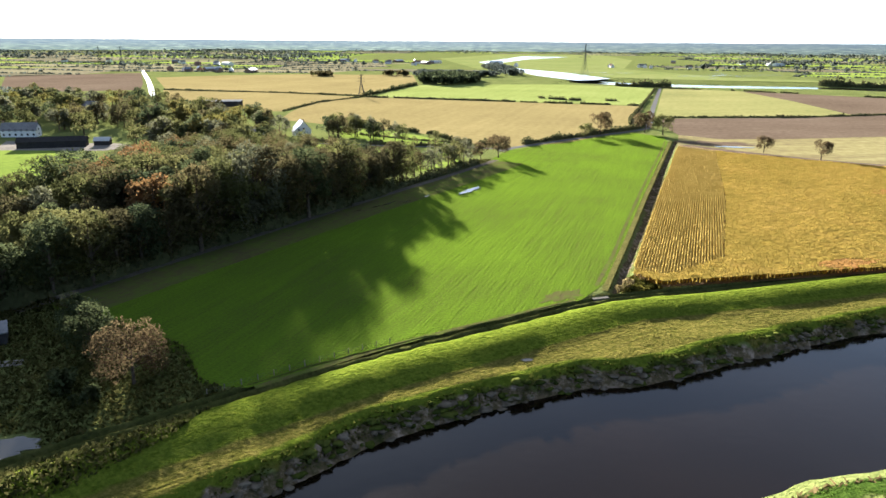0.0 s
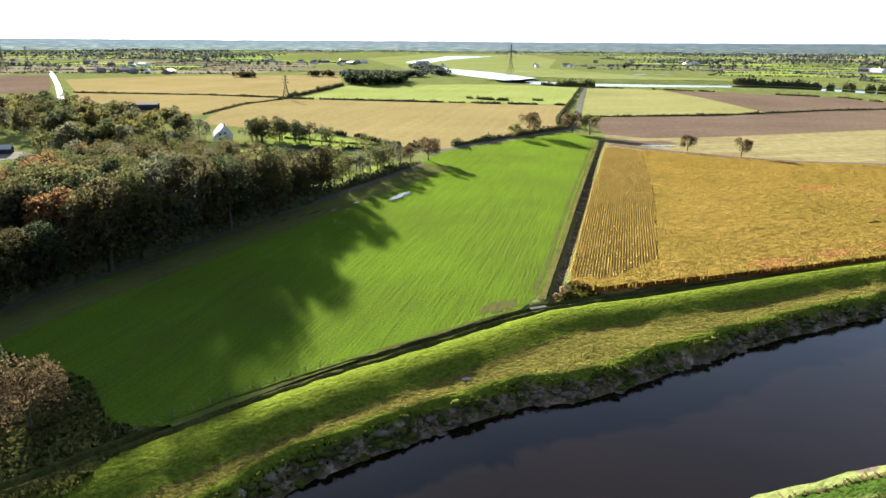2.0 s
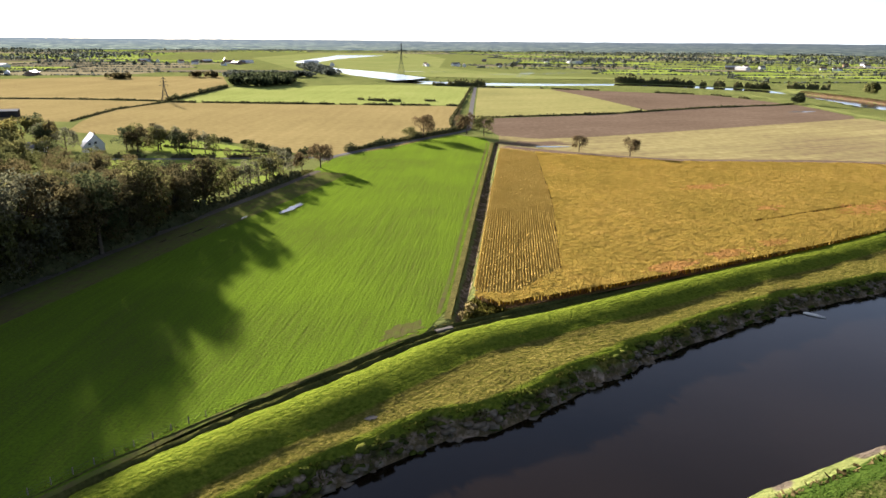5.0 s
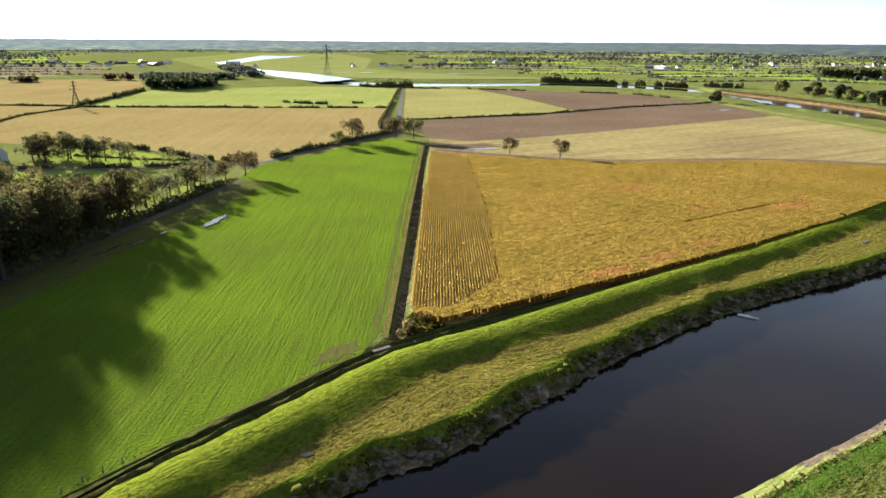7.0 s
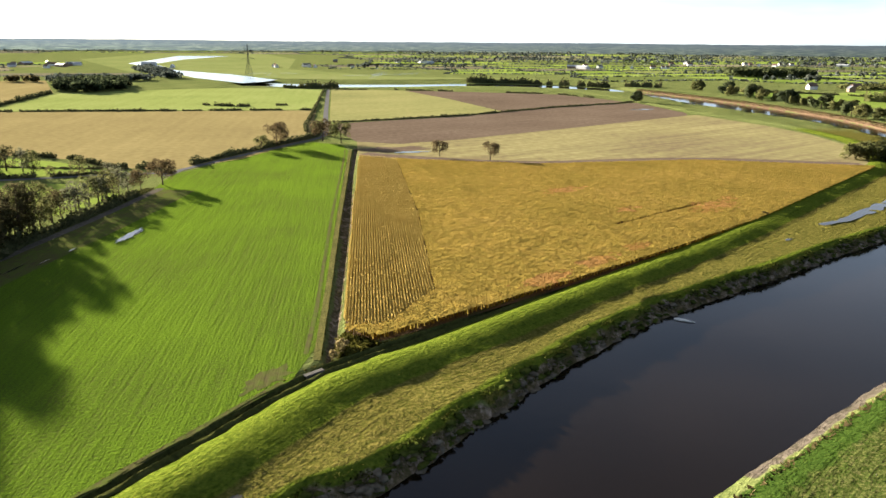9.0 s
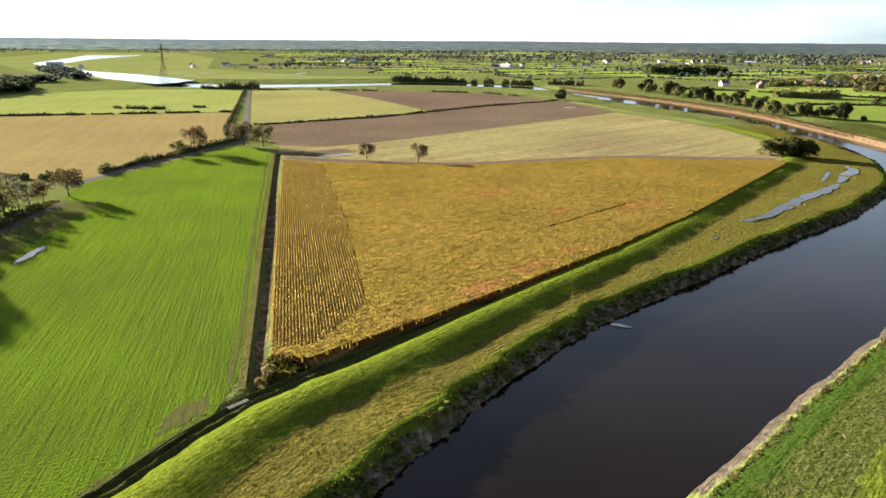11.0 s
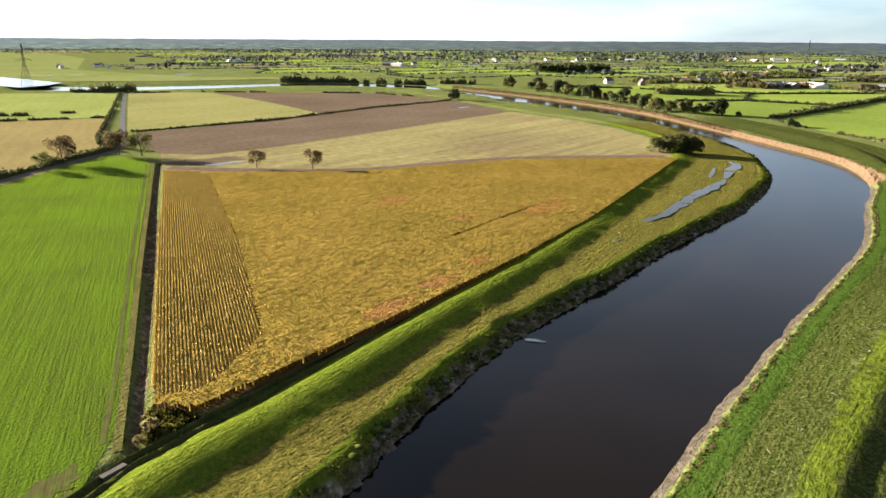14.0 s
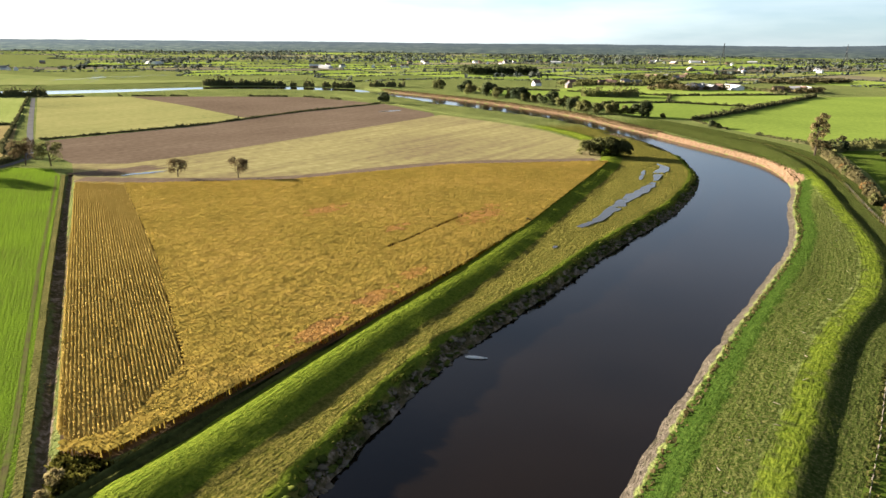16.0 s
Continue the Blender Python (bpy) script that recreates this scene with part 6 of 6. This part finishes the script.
puddle("puddle", 268, 535, 0.3, 34, 8, 0.12, "pale wet patch on the ploughed field", 13)
ribbon("road_5", smooth_line([(-94, -77), (-101, -82), (-112, -90)], 3), 2.6, 0.1, M["gravel"], "pale gravel drive to the shed", "track")
puddle("pond", -71, -98, 0.5, 10, 7, 0.1, "bright farm pond beside the levee", 14)
puddle("marsh_pool", 147, 82, 0.58, 5, 2, None, "shallow pool in the floodplain grass", 22)


def creek(name, pts, widths, label, seed):
    """A winding shallow pool with ragged edges."""
    line = smooth_line(pts, 2.5)
    n = len(line)
    t = np.linspace(0, 1, n)
    w = np.interp(t, np.linspace(0, 1, len(widths)), widths)
    left = offset(line, 1.0) - line
    a = line + left * (w * (0.30 + 0.45 * lattice(t * n * 0.55, t * 0, seed)))[:, None]
    b = line - left * (w * (0.30 + 0.45 * lattice(t * n * 0.55, t * 0, seed + 1)))[:, None]
    z = np.maximum.reduce([height_at(q[:, 0], q[:, 1]) for q in (a, b, line)]) + 0.02
    z = np.convolve(np.r_[np.full(4, z[0]), z, np.full(4, z[-1])], np.ones(9) / 9, "valid") + 0.05
    f = np.array([(n + i, n + i + 1, i + 1, i) for i in range(n - 1)])
    return tagged(new(name, mesh_of(name, np.concatenate([np.c_[a, z], np.c_[b, z]]), f, M["puddle_water"], True)), label, "pool")




creek("marsh_pool", [(170, 100), (184.6, 107), (200.8, 118.5), (215.7, 129.3), (231.9, 138.9), (247.5, 148.9), (256, 155)], [1.6, 3.6, 4.6, 5.6, 6.0, 5.0, 2.0], "winding shallow pool in the floodplain grass", 70)
creek("marsh_pool", [(259, 158.5), (266, 164), (279, 176), (291, 186), (297, 198)], [1.6, 4.2, 6.0, 4.6, 1.2], "winding shallow pool in the floodplain grass", 73)
creek("marsh_pool", [(254, 163), (263, 172), (274, 183)], [1.0, 2.4, 1.2], "thin shallow pool in the floodplain grass", 76)


rng = np.random.default_rng(77)
for i in range(16):
    puddle("marsh_pool", rng.uniform(-330, 120), rng.uniform(1130, 1330) + (60 if i % 3 == 0 else 0), 0.15 + rng.normal(0, 0.12), rng.uniform(25, 80), rng.uniform(4, 10), 0.11, "shallow pool on the saltmarsh", 90 + i)


def drift_log(x, y, z, turn, length, r, mat, label, branches, seed, name="log"):
    rng = np.random.default_rng(seed)
    lg = thing(name, label, "log", at=pose(x, y, z, 0, 0, turn))
    pts = [(length * (t - 0.5), 0.12 * r * math.sin(5 * t), rng.uniform(-0.1, 0.1) * r) for t in np.linspace(0, 1, 7)]
    child("trunk", mesh_of("trunk", *tube(pts, [r * 0.5, r, r * 1.05, r, r * 0.85, r * 0.6, r * 0.2], 8), mat, True), lg)
    for i in range(branches):
        o = np.array(pts[2 + i % 4])
        tip = o + np.array([rng.uniform(0.3, 1.2), rng.uniform(-1, 1), rng.uniform(0.2, 0.9)]) * length * 0.14
        child("branch", mesh_of("branch", *tube([o, (o + tip) / 2 + [0, 0, 0.05], tip], [r * 0.4, r * 0.3, r * 0.08], 5), mat, True), lg)
    return lg


drift_log(86.8, 25.6, WATER + 0.12, -32, 5.0, 0.42, M["driftwood"], "bleached driftwood trunk floating in the river", 3, 1)
drift_log(317, 118, WATER + 0.1, 160, 13, 0.30, M["bark"], "dark fallen tree branch lying in the river", 6, 2)
for i in range(16):
    t = i / 15
    rr = np.random.default_rng(500 + i)
    x, y = np.interp(t, [0, 0.3, 0.7, 0.85, 1], [92.9, 127.7, 202, 246, 300]) + rr.normal(0, 2), np.interp(t, [0, 0.3, 0.7, 0.85, 1], [-36.9, -20.5, 17.4, 50, 100]) + rr.normal(0, 1.5)
    drift_log(x, y, float(height_at([x], [y])[0]) + 0.1, rr.uniform(0, 180), rr.uniform(0.7, 1.8), 0.07, M["wood_grey"], "bleached driftwood stick stranded on the tide line", 1, i, "driftwood")


def culvert():
    c = thing("culvert", "pale concrete ditch culvert slab at the field corner", "culvert", at=pose(-0.6, -3.4, 0.02, 0, 0, 38))
    bm = bmesh.new()
    boxes(bm, 0, 0, 0, 4.2, 1.1, 0.25)
    bmesh.ops.bevel(bm, geom=bm.edges[:], offset=0.05, segments=1, affect="EDGES")
    part("slab", bm, M["concrete"], c)
    for s in (1, -1):
        bm = bmesh.new()
        boxes(bm, 0, s * 0.45, -0.5, 4.0, 0.2, 0.8)
        part("headwall", bm, M["concrete"], c)


culvert()


# ---------------------------------------------------------------- backdrop of the far distance
def backdrop():
    m = bpy.data.materials.new("distance")
    m.use_nodes = True
    n, l = m.node_tree.nodes, m.node_tree.links
    n.remove(n["Principled BSDF"])
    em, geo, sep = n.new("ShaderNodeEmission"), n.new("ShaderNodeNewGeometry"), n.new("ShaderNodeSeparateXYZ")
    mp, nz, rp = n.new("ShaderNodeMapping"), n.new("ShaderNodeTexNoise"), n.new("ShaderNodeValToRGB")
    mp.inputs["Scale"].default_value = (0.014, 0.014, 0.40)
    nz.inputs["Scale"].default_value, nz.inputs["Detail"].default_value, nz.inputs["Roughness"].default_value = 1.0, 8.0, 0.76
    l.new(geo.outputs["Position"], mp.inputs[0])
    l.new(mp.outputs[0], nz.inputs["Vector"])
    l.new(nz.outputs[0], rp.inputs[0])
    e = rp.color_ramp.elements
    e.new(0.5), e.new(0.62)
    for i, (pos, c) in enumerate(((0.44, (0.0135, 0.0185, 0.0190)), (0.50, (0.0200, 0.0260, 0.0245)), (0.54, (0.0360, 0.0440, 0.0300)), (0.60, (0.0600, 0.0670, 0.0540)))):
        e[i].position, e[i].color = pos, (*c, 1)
    # haze is put into the emitted colour, thicker with height
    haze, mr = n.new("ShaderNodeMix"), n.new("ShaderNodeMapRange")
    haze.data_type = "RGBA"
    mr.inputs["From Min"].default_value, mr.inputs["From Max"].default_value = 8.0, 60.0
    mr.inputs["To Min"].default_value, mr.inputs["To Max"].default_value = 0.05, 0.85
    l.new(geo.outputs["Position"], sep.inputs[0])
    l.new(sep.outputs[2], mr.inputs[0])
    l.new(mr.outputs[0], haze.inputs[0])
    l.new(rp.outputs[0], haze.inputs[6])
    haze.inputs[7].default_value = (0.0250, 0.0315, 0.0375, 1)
    glow = n.new("ShaderNodeMapRange")                          # emission raised sunward, standing for sunlit haze
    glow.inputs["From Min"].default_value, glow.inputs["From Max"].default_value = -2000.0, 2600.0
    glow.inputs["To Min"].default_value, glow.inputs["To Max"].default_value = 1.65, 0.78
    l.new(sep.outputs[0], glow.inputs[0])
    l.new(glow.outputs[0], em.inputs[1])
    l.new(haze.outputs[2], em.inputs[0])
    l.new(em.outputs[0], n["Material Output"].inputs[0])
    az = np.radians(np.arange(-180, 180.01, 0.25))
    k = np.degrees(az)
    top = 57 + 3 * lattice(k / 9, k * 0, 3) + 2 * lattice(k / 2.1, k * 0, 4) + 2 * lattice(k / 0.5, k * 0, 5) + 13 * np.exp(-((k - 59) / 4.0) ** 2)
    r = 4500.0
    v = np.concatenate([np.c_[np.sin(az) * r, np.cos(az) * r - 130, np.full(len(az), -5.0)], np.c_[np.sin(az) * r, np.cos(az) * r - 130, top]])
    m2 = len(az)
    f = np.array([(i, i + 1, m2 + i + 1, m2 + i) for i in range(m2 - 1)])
    tagged(new("backdrop", mesh_of("backdrop", v, f, m)), "distant wooded country and low hills, self-lit with painted blue-grey haze", "backdrop", kind="structure")


backdrop()
